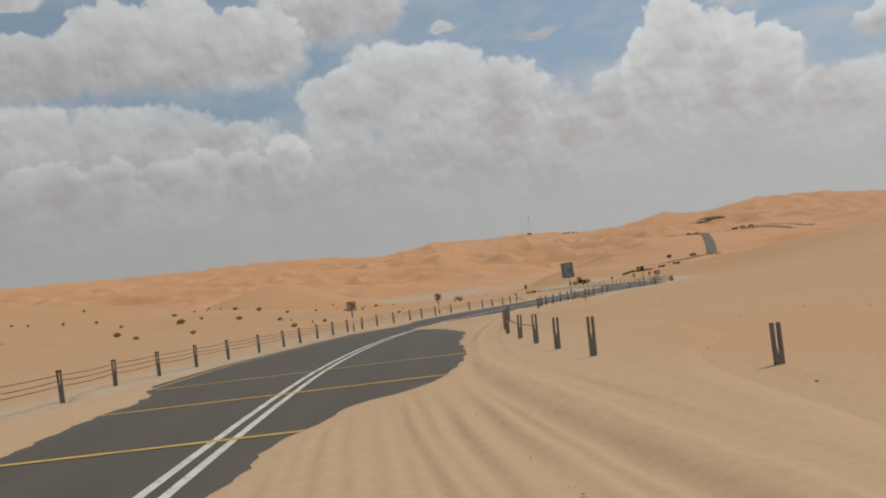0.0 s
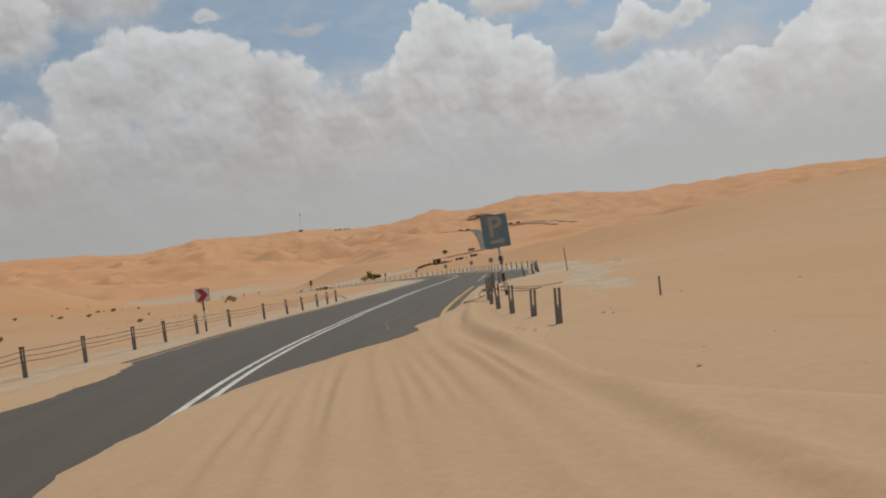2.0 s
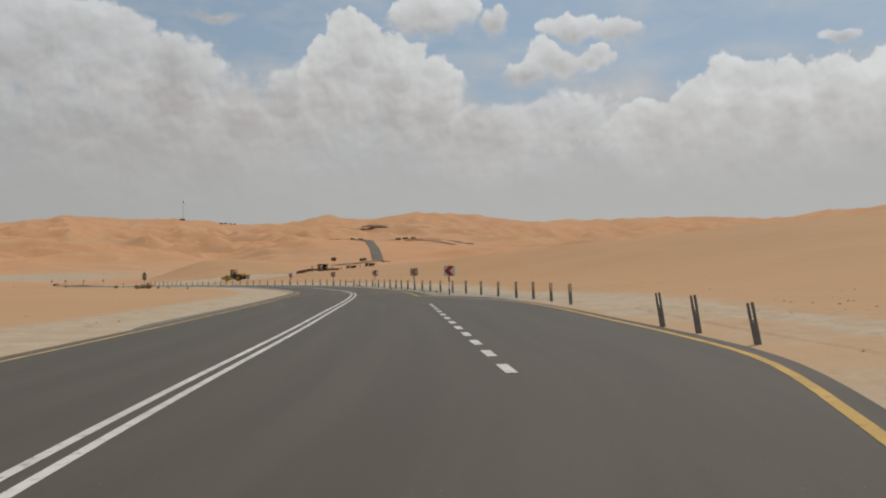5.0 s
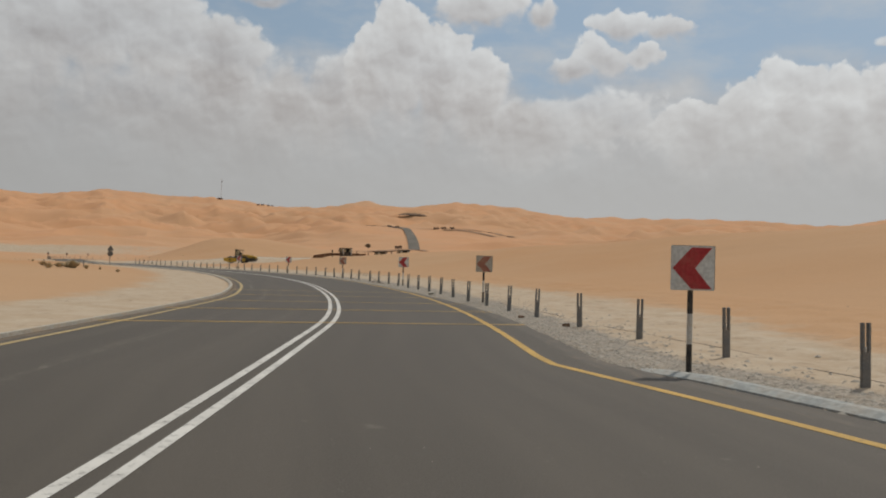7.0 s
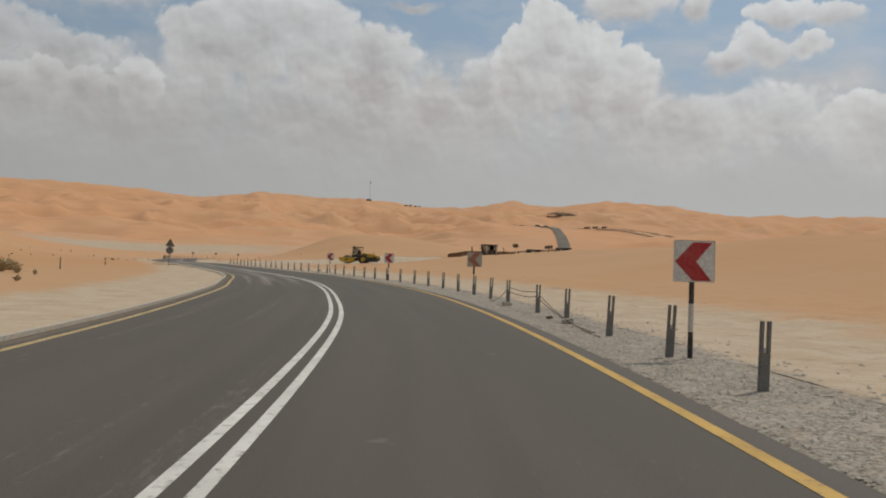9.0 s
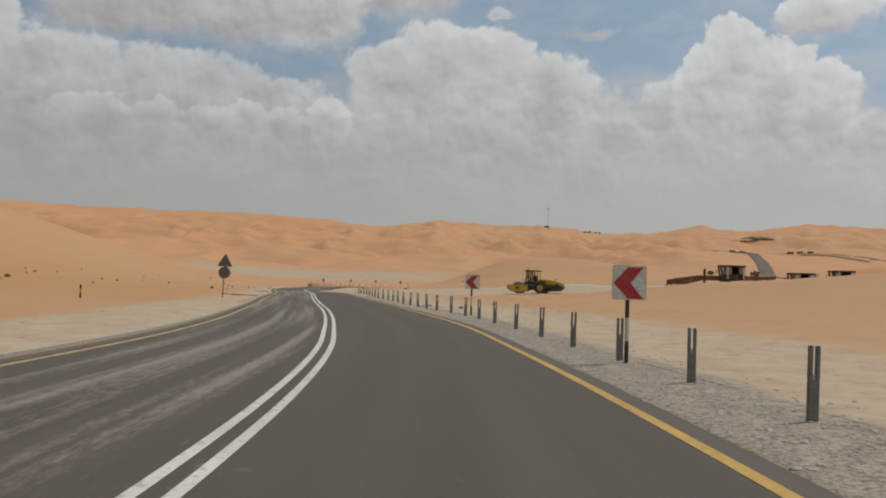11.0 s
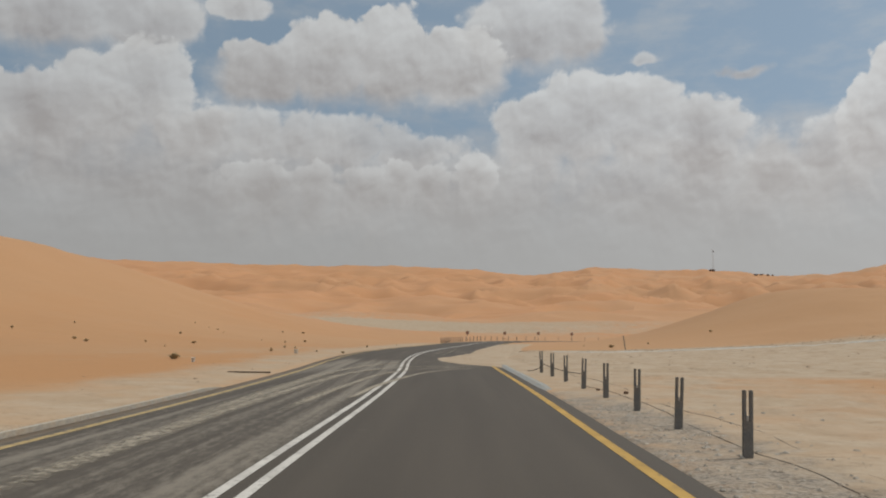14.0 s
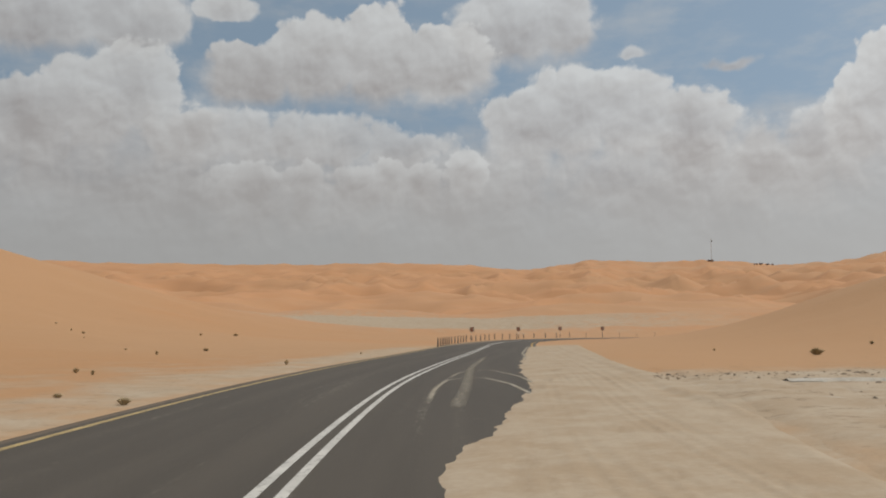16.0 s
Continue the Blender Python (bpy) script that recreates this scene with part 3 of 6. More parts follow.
def raw_ground(x, y, gap):
    r, b = np.hypot(x - 28, y - 140), np.degrees(np.arctan2(x - 28, y - 140))
    e = np.interp(b, [k[0] for k in SKYLINE], [k[1] for k in SKYLINE])
    crest = 1760.0
    s = np.clip((r - 90) / (crest - 90), 0, 1.6)
    rise = crest * np.tan(np.radians(e))
    big = rise * np.where(s < 1, s**2.05, np.maximum(0.2, 1 - 0.8 * (s - 1)))
    # rolling dunes: sharp-crested waves in three sizes, worn down on the crest line
    wx, wy = x + 40 * lattice(x / 210, y / 210, 7), y + 40 * lattice(x / 210, y / 210, 8)
    wave = 1 - 2.2 * np.abs(lattice(wx / 260, wy / 170, 1))
    small = 1 - 2.2 * np.abs(lattice(wx / 88 + 3, wy / 60, 2))
    tiny = lattice(x / 27, y / 22, 3)
    amount = step(120, 1300, r)
    dunes = amount * (22 * (wave - 0.45) * (1 - 0.62 * step(0.55, 1.0, s)) + 16.0 * (small - 0.45) * (1 - 0.62 * step(0.75, 1.0, s)) + 5.0 * tiny * (1 - 0.5 * step(0.8, 1.0, s)))
    # the far road runs up an even slope
    z = big + dunes
    t = np.clip(((x - 246) * 103 + (y - 729) * 335) / (103**2 + 335**2), -0.15, 1.15)
    near = np.exp(-0.5 * (np.hypot(x - 246 - 103 * t, y - 729 - 335 * t) / 42) ** 2)
    z = z * (1 - near) + (12.6 + 31.5 * t) * near
    t2 = np.clip((y - 905) / 190, 0, 1)
    near = np.exp(-0.5 * (np.hypot(x - 416 - 16 * t2, y - 905 - 190 * t2) / 40) ** 2)
    z = z * (1 - near) + (12.6 + 31.5 * t) * near
    low = 0.9 * np.clip(1.5 * heap(x, y, 205, 760, 48, 95, 22), 0, 1)
    z = z * (1 - low) + 12.0 * low
    side = x - centre_x(np.clip(y, -80, 345))
    lf = np.clip(-side - 14, 0, None)
    z = z + 0.00105 * np.minimum(lf, 95) ** 2 * step(260, 130, y) * step(-500, -200, y)
    z = z + 13.0 * heap(x, y, 200, 115, 72, 90) + 2.1 * heap(x, y, 95, 150, 34, 85, 8)
    z = z + 16.0 * heap(x, y, -74, 340, 24, 58) + 6.8 * heap(x, y, 60, 338, 20, 24)
    z = z + 0.8 * heap(x, y, 48.5, 256.8, 2.6, 1.3) + 0.65 * heap(x, y, 61, 232, 12, 18)
    z = z * (1 - 0.72 * heap(x, y, 75, 258, 13, 8)) * (1 - 0.7 * heap(x, y, 50, 264, 8, 5))
    z = z + 0.5 * lattice(x / 14, y / 12, 5) * step(9, 26, gap) + 0.10 * lattice(x / 3.1, y / 2.6, 6) * step(6, 12, gap)
    return z


def ground_height(x, y):
    gap = road_gap(x, y)
    z = raw_ground(x, y, gap) * step(7.5, 40, gap)
    yc = np.clip(y, -80, 338)
    left_over = left_x(yc) - 0.66 - x
    right_over = x - right_x(yc) - 0.03 - shoulder(yc)
    out = np.where(y < 338, np.maximum(left_over, right_over), gap - 5.0)
    z = z + np.where(out > 0, -0.02 + 0.06 * step(0.2, 2.5, out) + 0.03 * lattice(x / 1.7, y / 1.9, 11) * step(0.4, 2, out), -0.035)
    # blown sand lies on the right lane and shoulder at the start
    d = x - drift_x(np.clip(y, -60, 71))
    z = z + np.where(right_over > -6, 0.13 * step(3.2, 6.0, d) * step(72, 58, y) * step(-400, -200, y), 0)
    d2 = x - end_drift_x(np.clip(y, 261, 340))
    z = z + 0.16 * step(2.4, 5.0, d2) * step(262, 266, y) * step(345, 300, y)
    return z


def spread(lo, hi, fine_lo, fine_hi, fine, growth):
    mid = list(np.arange(fine_lo, fine_hi + 0.01, fine))
    up, v = [], fine_hi
    while v < hi:
        v += max(fine, growth * (v - fine_hi) + fine)
        up.append(v)
    down, v = [], fine_lo
    while v > lo:
        v -= max(fine, growth * (fine_lo - v) + fine)
        down.append(v)
    return np.array(down[::-1] + mid + up)


gx_line = spread(-2600, 3000, -8, 52, 0.7, 0.0125)
gy_line = spread(-900, 3400, -28, 300, 0.9, 0.0125)
GX, GY = np.meshgrid(gx_line, gy_line)
GZ = ground_height(GX, GY)


def ground(x, y):
    """Height of the ground sheet at a place, by its own faces."""
    i = int(np.clip(np.searchsorted(gx_line, x) - 1, 0, len(gx_line) - 2))
    j = int(np.clip(np.searchsorted(gy_line, y) - 1, 0, len(gy_line) - 2))
    u, v = (x - gx_line[i]) / (gx_line[i + 1] - gx_line[i]), (y - gy_line[j]) / (gy_line[j + 1] - gy_line[j])
    return float((GZ[j, i] * (1 - u) + GZ[j, i + 1] * u) * (1 - v) + (GZ[j + 1, i] * (1 - u) + GZ[j + 1, i + 1] * u) * v)


def ground_many(x, y):
    """Heights of the ground sheet at many places."""
    i = np.clip(np.searchsorted(gx_line, x) - 1, 0, len(gx_line) - 2)
    j = np.clip(np.searchsorted(gy_line, y) - 1, 0, len(gy_line) - 2)
    u, v = (x - gx_line[i]) / (gx_line[i + 1] - gx_line[i]), (y - gy_line[j]) / (gy_line[j + 1] - gy_line[j])
    return (GZ[j, i] * (1 - u) + GZ[j, i + 1] * u) * (1 - v) + (GZ[j + 1, i] * (1 - u) + GZ[j + 1, i + 1] * u) * v


bank_x = curve_of([(30, 14.2), (37, 16), (42.5, 18), (49, 21.3), (57, 24.5), (66, 28.5), (78, 33.5), (86, 37)])


def soil(me, x, y):
    """Where the sand is ruddy, pale, gravelly or trodden, and how much painted haze it takes with distance."""
    yc = np.clip(y, -80, 338)
    right, left = x - right_x(yc), left_x(yc) - x
    side = np.abs(x - centre_x(yc)) + 60 * step(340, 390, y)
    gravel = step(0.0, 0.3, right) * step(3.4, 1.4, right) * step(92, 104, y) * (0.6 + 0.4 * step(215, 160, y)) * step(262, 246, y)
    pale = np.maximum(step(0.1, 0.9, right) * step(9 + 4 * step(96, 125, y) + 5 * step(215, 235, y), 4, right) * step(50, 98, y) * step(300, 262, y) * (0.85 - 0.2 * step(205, 235, y) * step(268, 255, y)),
                      step(0.2, 1.0, left) * step(8, 2.5, left) * step(-60, 0, y) * step(345, 330, y) * (0.6 + 0.3 * step(60, 90, y) * step(225, 200, y)))
    pale = np.maximum(pale, step(24, 11, np.hypot((x - 38) * 0.5, y - 276)) * step(0.5, 3, right))
    pale = np.maximum(pale, 0.62 * heap(x, y, -25, 470, 60, 55) + 0.45 * heap(x, y, 8, 290, 7, 30) + 0.5 * heap(x, y, -60, 560, 110, 60))
    pale = np.maximum(pale, 0.9 * step(259, 265, y) * step(294, 289, y) * step(0.5, 3, right) * step(85, 60, x))
    pale = np.maximum(pale, 0.8 * heap(x, y, 24, 62, 5, 8))
    pale = np.maximum(pale, 0.85 * step(300, 330, y + 6 * (left - 9)) * step(8, 3, left - 0.02 * (y - 250)) * step(0.2, 1.0, left) * step(240, 262, y) * step(345, 330, y))
    ruddy = 1.0 * step(4.6, 9, side + 3 * lattice(x / 9, y / 14, 33)) * (0.8 + 0.2 * step(70, 110, y) + 0.45 * step(190, 250, y))
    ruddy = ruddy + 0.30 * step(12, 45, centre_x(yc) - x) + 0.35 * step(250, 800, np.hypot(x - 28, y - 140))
    over = x - bank_x(np.clip(y, 30, 86)) + 1.2 * lattice(x / 3.0, y / 4.0, 35)
    by_bank = step(26, 40, y) * step(92, 78, y)
    ruddy = ruddy * (1 - 0.7 * by_bank * step(1.5, -0.3, over) * (x > centre_x(yc)))
    pale = np.maximum(pale, 0.95 * by_bank * np.exp(-((over + 0.3) / 1.1) ** 2))
    add_values(me, "gravel", gravel)
    # painted haze: grows with distance from the middle of the route
    add_values(me, "far_haze", step(60, 420, np.hypot(x - 28, y - 140)))
    add_values(me, "ruddy", ruddy)
    add_values(me, "pale", np.clip(pale, 0, 1))
    add_values(me, "scuff", np.clip(pale, 0, 1) * (0.75 + 0.25 * step(255, 268, y)))


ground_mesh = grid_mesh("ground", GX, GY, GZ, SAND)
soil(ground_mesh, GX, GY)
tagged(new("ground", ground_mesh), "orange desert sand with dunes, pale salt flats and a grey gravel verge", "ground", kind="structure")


def churned(name, X, Y, amount, label):
    """Broken ground laid on the sheet: lumps, hollows and wheel marks that die out at its rim."""
    ny, nx = X.shape
    u, v = np.meshgrid(np.linspace(0, 1, nx), np.linspace(0, 1, ny))
    rim = step(0, 0.018, u) * step(1, 0.9, u) * step(0, 0.03, v) * step(1, 0.97, v)
    lumps = 0.55 * lattice(X / 1.3, Y / 1.1, 81) + 0.40 * lattice(X / 0.55, Y / 0.5, 82) + 0.25 * np.abs(lattice(X / 0.30, Y / 0.28, 83))
    patchy = 0.35 + 0.65 * step(-0.25, 0.35, lattice(X / 4.5, Y / 5.5, 84))
    Z = ground_many(X, Y) + 0.022 * rim - 0.06 * (1 - rim) + amount * lumps * patchy * rim
    me = grid_mesh(name, X, Y, Z, SAND)
    soil(me, X, Y)
    return tagged(new(name, me), label, "ground", kind="structure")


vo, vy = np.meshgrid(np.concatenate([np.arange(0.30, 5.0, 0.12), np.arange(5.0, 14.0, 0.3)]), np.arange(94, 263, 0.3))
vx = right_x(vy) + vo + shoulder(vy) - 0.37
churned("ground_verge", vx, vy, 0.022 + 0.24 * step(2.6, 6.0, vo), "broken gravel and trodden sand beside the road")
bx, by = np.meshgrid(np.arange(-2.6, 2.6, 0.16), np.arange(35, 85, 0.3))
churned("ground_bank", bx + bank_x(by), by, 0.20 + 0 * bx, "low bank of pale rubble and sand behind the posts")
hx, hy = np.meshgrid(np.arange(41, 72, 0.25), np.arange(236, 266, 0.25))
churned("ground_heaps", hx, hy, 0.34 + 0 * hx, "trampled heaps of sand in front of the road roller")
fx, fy = np.meshgrid(np.arange(0, 46, 0.2), np.arange(263, 296, 0.22))
fx = fx + end_drift_x(np.clip(fy, 261, 340)) + 3.6
churned("ground_flat", fx, fy, 0.10 + 0 * fx, "pale trodden salt flat beside the road")

# ---- road ----
ys = np.arange(-80, 338.01, 1.0)
slope = np.gradient(centre_x(ys), ys)
wide = np.sqrt(1 + slope**2)
wide_r = np.minimum(np.sqrt(1 + np.gradient(right_x(ys), ys) ** 2), 1.25)
tp = np.array([(p[0], p[1]) for p in along(tail, 2.0)])[1:]
td = np.gradient(tp, axis=0)
tn = np.stack([td[:, 1], -td[:, 0]], 1) / np.hypot(td[:, 0], td[:, 1])[:, None]


def lane(fixed, offset):
    """Points along the road: one of its three lines, pushed sideways."""
    base = {"left": left_x(ys), "centre": centre_x(ys), "right": right_x(ys)}[fixed]
    w = wide_r if fixed == "right" else wide
    body = np.stack([base + (offset(ys) if callable(offset) else offset) * w, ys], 1)
    offset = float(offset(338.0)) if callable(offset) else offset
    k = {"left": -4.0, "centre": 0.0, "right": 4.0}[fixed] + offset
    return np.concatenate([body, tp + tn * k])


def ribbon(name, a, b, z, material, parent=None, label="", dust=None, across=1, thick=0.0):
    t = np.linspace(0, 1, across + 1)
    gx = a[:, :1] * (1 - t) + b[:, :1] * t
    gy = a[:, 1:] * (1 - t) + b[:, 1:] * t
    gz = np.full(gx.shape, z)
    if thick:
        gx = np.concatenate([gx[:, :1], gx, gx[:, -1:]], 1)
        gy = np.concatenate([gy[:, :1], gy, gy[:, -1:]], 1)
        gz = np.concatenate([gz[:, :1] - thick, gz, gz[:, -1:] - thick], 1)
    me = grid_mesh(name, gx, gy, gz, material)
    if dust is not None:
        add_values(me, "dust", dust(gx, gy))
    uv = me.uv_layers.new(name="UVMap")
    mid = (a + b) / 2
    run = np.concatenate([[0], np.cumsum(np.hypot(*np.diff(mid, axis=0).T))])
    cross = np.hypot(gx - mid[:, :1], gy - mid[:, 1:]) * np.sign(np.arange(gx.shape[1]) - gx.shape[1] / 2 + 0.5)
    flat = np.stack([cross.ravel(), np.repeat(run, gx.shape[1])], 1)
    loops = np.zeros(len(me.loops), dtype=np.int32)
    me.loops.foreach_get("vertex_index", loops)
    uv.data.foreach_set("uv", flat[loops].astype(np.float32).ravel())
    return part(name, me, None, parent, label)


def road_dust(x, y):
    side = x - centre_x(np.clip(y, -80, 345))
    left_lane = step(0.4, -0.8, side) * step(-4.6, -3.2, side)
    d = 0.12 + (0.44 * step(160, 195, y) + 0.10 * step(226, 246, y)) * left_lane * step(276, 262, y) + 0.18 * left_lane * step(80, 105, y)
    d = np.minimum(d, 0.58) + 0.16 * step(255, 264, y) * step(277, 269, y) + 0.12 * step(260, 268, y) * step(300, 284, y) * step(-1, 0.5, side)
    d = d + 0.10 * step(268, 278, y) * step(-0.4, 1.4, side)
    return np.clip(d, 0, 1.2)


road = ribbon("road", lane("left", -0.44), lane("right", shoulder), 0.0, ASPHALT, None, "", road_dust, 26, 0.14)
road_co = np.empty(len(road.data.vertices) * 3, dtype=np.float32)
road.data.vertices.foreach_get("co", road_co)
road_co = road_co.reshape(-1, 3).astype(float)
road_y = np.clip(road_co[:, 1], -80, 338)
add_values(road.data, "sandy", step(0.02, 0.32, left_x(road_y) - road_co[:, 0]) * (0.55 + 0.45 * step(60, 90, road_y)) + 0.35 * step(0.15, 0.5, road_co[:, 0] - right_x(road_y)))
tagged(road, "dark grey asphalt road with drifted sand and dusty tyre streaks", "road", kind="structure")
for off in (-0.135, 0.135):
    ribbon("centre_line", lane("centre", off - 0.058), lane("centre", off + 0.058), 0.004, WHITE_LINE, road, "white painted line")
ribbon("edge_line", lane("left", -0.06), lane("left", 0.07), 0.004, YELLOW_WORN, road, "worn yellow painted line")
ribbon("edge_line", lane("right", -0.075), lane("right", 0.075), 0.004, YELLOW_LINE, road, "yellow painted line")


def stroke(name, a, b, width, material, label, z=0.0075):
    a, b = Vector((*a, z)), Vector((*b, z))
    n = (b - a).cross(Vector((0, 0, 1))).normalized() * width / 2
    bm = bmesh.new()
    k = 12
    left = [bm.verts.new(a.lerp(b, i / k) + n) for i in range(k + 1)]
    right = [bm.verts.new(a.lerp(b, i / k) - n) for i in range(k + 1)]
    for i in range(k):
        bm.faces.new((left[i], right[i], right[i + 1], left[i + 1]))
    return part(name, bm, material, road, label)


for y0 in (-14.25, -9.0, -3.75):
    stroke("rumble_line", (float(left_x(y0)) + 0.3, y0 + 0.35), (float(right_x(y0)) + 0.3, y0 - 0.25), 0.17, YELLOW_LINE, "yellow line across the road")
for y0 in (115.0, 119.9, 124.4, 129.2, 134.3):
    stroke("rumble_line", (float(left_x(y0)) - 0.5, y0 + 0.75), (float(right_x(y0)) + 0.75, y0 - 0.75), 0.15, YELLOW_LINE, "yellow line across the road")
for k in range(12):
    x0, y0 = 22.28 + 0.343 * 2.18 * k, 71.24 + 0.939 * 2.18 * k
    stroke("lane_dash", (x0, y0), (x0 + 0.36, y0 + 1.0), 0.17, WHITE_LINE, "white painted dash")

# kerbs
def kerb(a, b, label, top=0.075, material=KERB):
    rows = [np.concatenate([p, np.full((len(p), 1), z)], 1) for p, z in ((a, -0.05), (a, top - 0.055), (a * 0.5 + b * 0.5, top), (b, top), (b * 1.0, -0.05))]
    g = np.stack(rows, 1)
    n = len(a)
    keep = np.clip(np.minimum(np.arange(n), n - 1 - np.arange(n)) / 1.5, 0, 1)[:, None]
    g[:, :, 2] = -0.06 + (g[:, :, 2] + 0.06) * keep
    me = grid_mesh("kerb", g[:, :, 0], g[:, :, 1], g[:, :, 2], material)
    me.polygons.foreach_set("use_smooth", [False] * len(me.polygons))
    return tagged(new("kerb", me), label, "kerb", kind="structure")


kl_a, kl_b = lane("left", -0.46), lane("left", -0.66)
sel = (kl_a[:, 1] > 84) & (kl_a[:, 1] < 251)
kerb(kl_b[sel], kl_a[sel], "low sandy concrete kerb along the asphalt", material=CONCRETE)
for lo, hi, top, inner in ((96, 107.5, 0.075, 0.95), (250.5, 269.0, 0.06, 0.32)):
    kr_a, kr_b = lane("right", inner), lane("right", inner + 0.28)
    sel = (kr_a[:, 1] >= lo) & (kr_a[:, 1] <= hi)
    kerb(kr_a[sel], kr_b[sel], "low concrete kerb half buried in sand", top)

kp = np.array([(p[0], p[1]) for p in along([(16.5, 51.75), (16.15, 51.25), (15.92, 50.75), (15.88, 50.3), (16.08, 49.8), (16.45, 49.25), (17.0, 48.6), (17.8, 47.9), (18.8, 47.3)], 0.2)])
kd = np.gradient(kp, axis=0)
kn = np.stack([kd[:, 1], -kd[:, 0]], 1) / np.hypot(kd[:, 0], kd[:, 1])[:, None]
kerb(kp - kn * 0.09 + 0, kp + kn * 0.09, "short curved concrete kerb in the sand", 0.115)
kp = np.array([(p[0], p[1]) for p in along([(16.2, 51.7), (16.45, 52.3), (17.35, 54.5), (18.75, 57.8), (19.95, 60.9), (21.0, 62.4)], 0.3)])
kd = np.gradient(kp, axis=0)
kn = np.stack([kd[:, 1], -kd[:, 0]], 1) / np.hypot(kd[:, 0], kd[:, 1])[:, None]
kerb(kp - kn * 0.15, kp + kn * 0.15, "worn grey concrete kerb between asphalt and sand", 0.075)

# ---- sand lying on the asphalt ----
trail = curve_of([(-24.4, 4.18), (-15, 2.9), (-5.4, 2.2), (3.5, 2.55), (12.6, 3.45), (20.8, 4.75), (29.2, 6.3), (36.8, 8.5), (45, 11.2)])


def drift(name, edge, y0, y1, width, sign, height, label, ruts=0.0, pitch=0.2, fray=1.0, track=None, pale=None):
    q = np.arange(y0, y1, pitch)
    d = np.concatenate([np.arange(-0.7, 1.0, 0.05 if ruts else 0.07), np.arange(1.0, width, 0.035 if ruts else 0.16)])
    D, Y = np.meshgrid(d, q)
    X = edge(Y) + sign * D
    ragged = 0.30 * lattice(Y / 1.6, X / 2.4, 21) + 0.16 * lattice(Y / 0.5, X / 0.7, 22) + 0.07 * lattice(Y / 0.17, X / 0.2, 23)
    e = D + ragged * fray
    ends = step(y0, y0 + 1.2, Y) * step(y1, y1 - 1.2, Y)
    Z = np.where(e > 0, height * np.clip(e, 0, 9) ** 0.75, 0.12 * e) - 0.30 * (1 - ends)
    Z = Z - 0.40 * step(width * 0.72, width, D)
    Z = Z + 0.010 * lattice(X / 0.5, Y / 1.4, 24) * step(0.1, 0.6, e)
    if ruts:
        k = X - (track or trail)(Y)
        on = step(0.1, 0.6, e)
        for c, w, m in ((-1.45, 0.09, 0.5), (-1.22, 0.06, 0.4), (-0.95, 0.10, 0.45), (-0.66, 0.06, 0.5), (-0.45, 0.08, 0.55), (-0.15, 0.06, 0.35), (0.08, 0.08, 0.5), (0.36, 0.06, 0.5),
                        (0.55, 0.07, 0.6), (0.78, 0.06, 0.5), (1.0, 0.09, 0.8), (1.42, 0.11, 0.9), (1.66, 0.07, 0.6), (1.98, 0.17, 1.4), (2.9, 0.10, 0.35)):
            c = c + 0.16 * lattice(Y / 11 + 3 * c, Y * 0 + 0.37 + c, 25) + 0.02 * lattice(Y / 1.7, Y * 0 + c, 28)
            m = m * np.clip(0.75 + 1.3 * lattice(Y / 6 + 2 * c, Y * 0 + 0.3 + 2 * c, 26), 0.1, 1.5)
            Z = Z + m * ruts * (-np.exp(-((k - c) / w) ** 2) + 0.55 * np.exp(-((k - c - 1.6 * w) / (0.7 * w)) ** 2)) * on
        # the bank of loose sand that the wheels have thrown out
        Z = Z + ruts * (0.9 + 0.8 * lattice(X / 0.22, Y / 0.4, 27)) * np.exp(-((k - 2.40) / 0.13) ** 2) * on
    Z = np.where((e > 0.25) & (ends > 0.98) & (D < width * 0.7), np.maximum(Z, 0.012), Z)
    me = grid_mesh(name, X, Y, Z, SAND)
    if pale is None:
        soil(me, X, Y)
    else:
        add_values(me, "pale", np.full(X.shape, pale))
    ob = new(name, me)
    return tagged(ob, label, "sand drift", kind="structure")


drift("sand_drift", drift_x, -48, 70, 6.6, 1, 0.058, "pale orange sand blown over the right lane, marked by wheel ruts", 0.046, fray=0.6)
end_trail = curve_of([(255, 30.5), (262, 28.3), (270, 25.9), (280, 24.0), (292, 22.6), (305, 20.8), (320, 18.8), (340, 16.4)])
drift("sand_drift", end_drift_x, 261.5, 338, 5.2, 1, 0.05, "pale sand spilled across the lane with wheel marks", 0.013, fray=0.75, track=end_trail, pale=0.8)
drift("sand_drift", curve_of([(-60, 3.0), (-25, -1.2), (-13.4, -2.3), (-9, -2.9), (-5, -3.3), (-2.5, -4.3), (2, -5)]), -48, 1.5, 2.6, -1, 0.05, "sand along the edge of the asphalt")
drift("sand_drift", curve_of([(24, -2.6), (26.5, -1.3), (28.5, -0.35), (31, 0.35), (33.5, 0.85), (35.5, 1.0), (38, 0.7)]), 24, 38, 2.2, -1, 0.05, "tongue of sand on the asphalt")

# ---- cable barrier ----


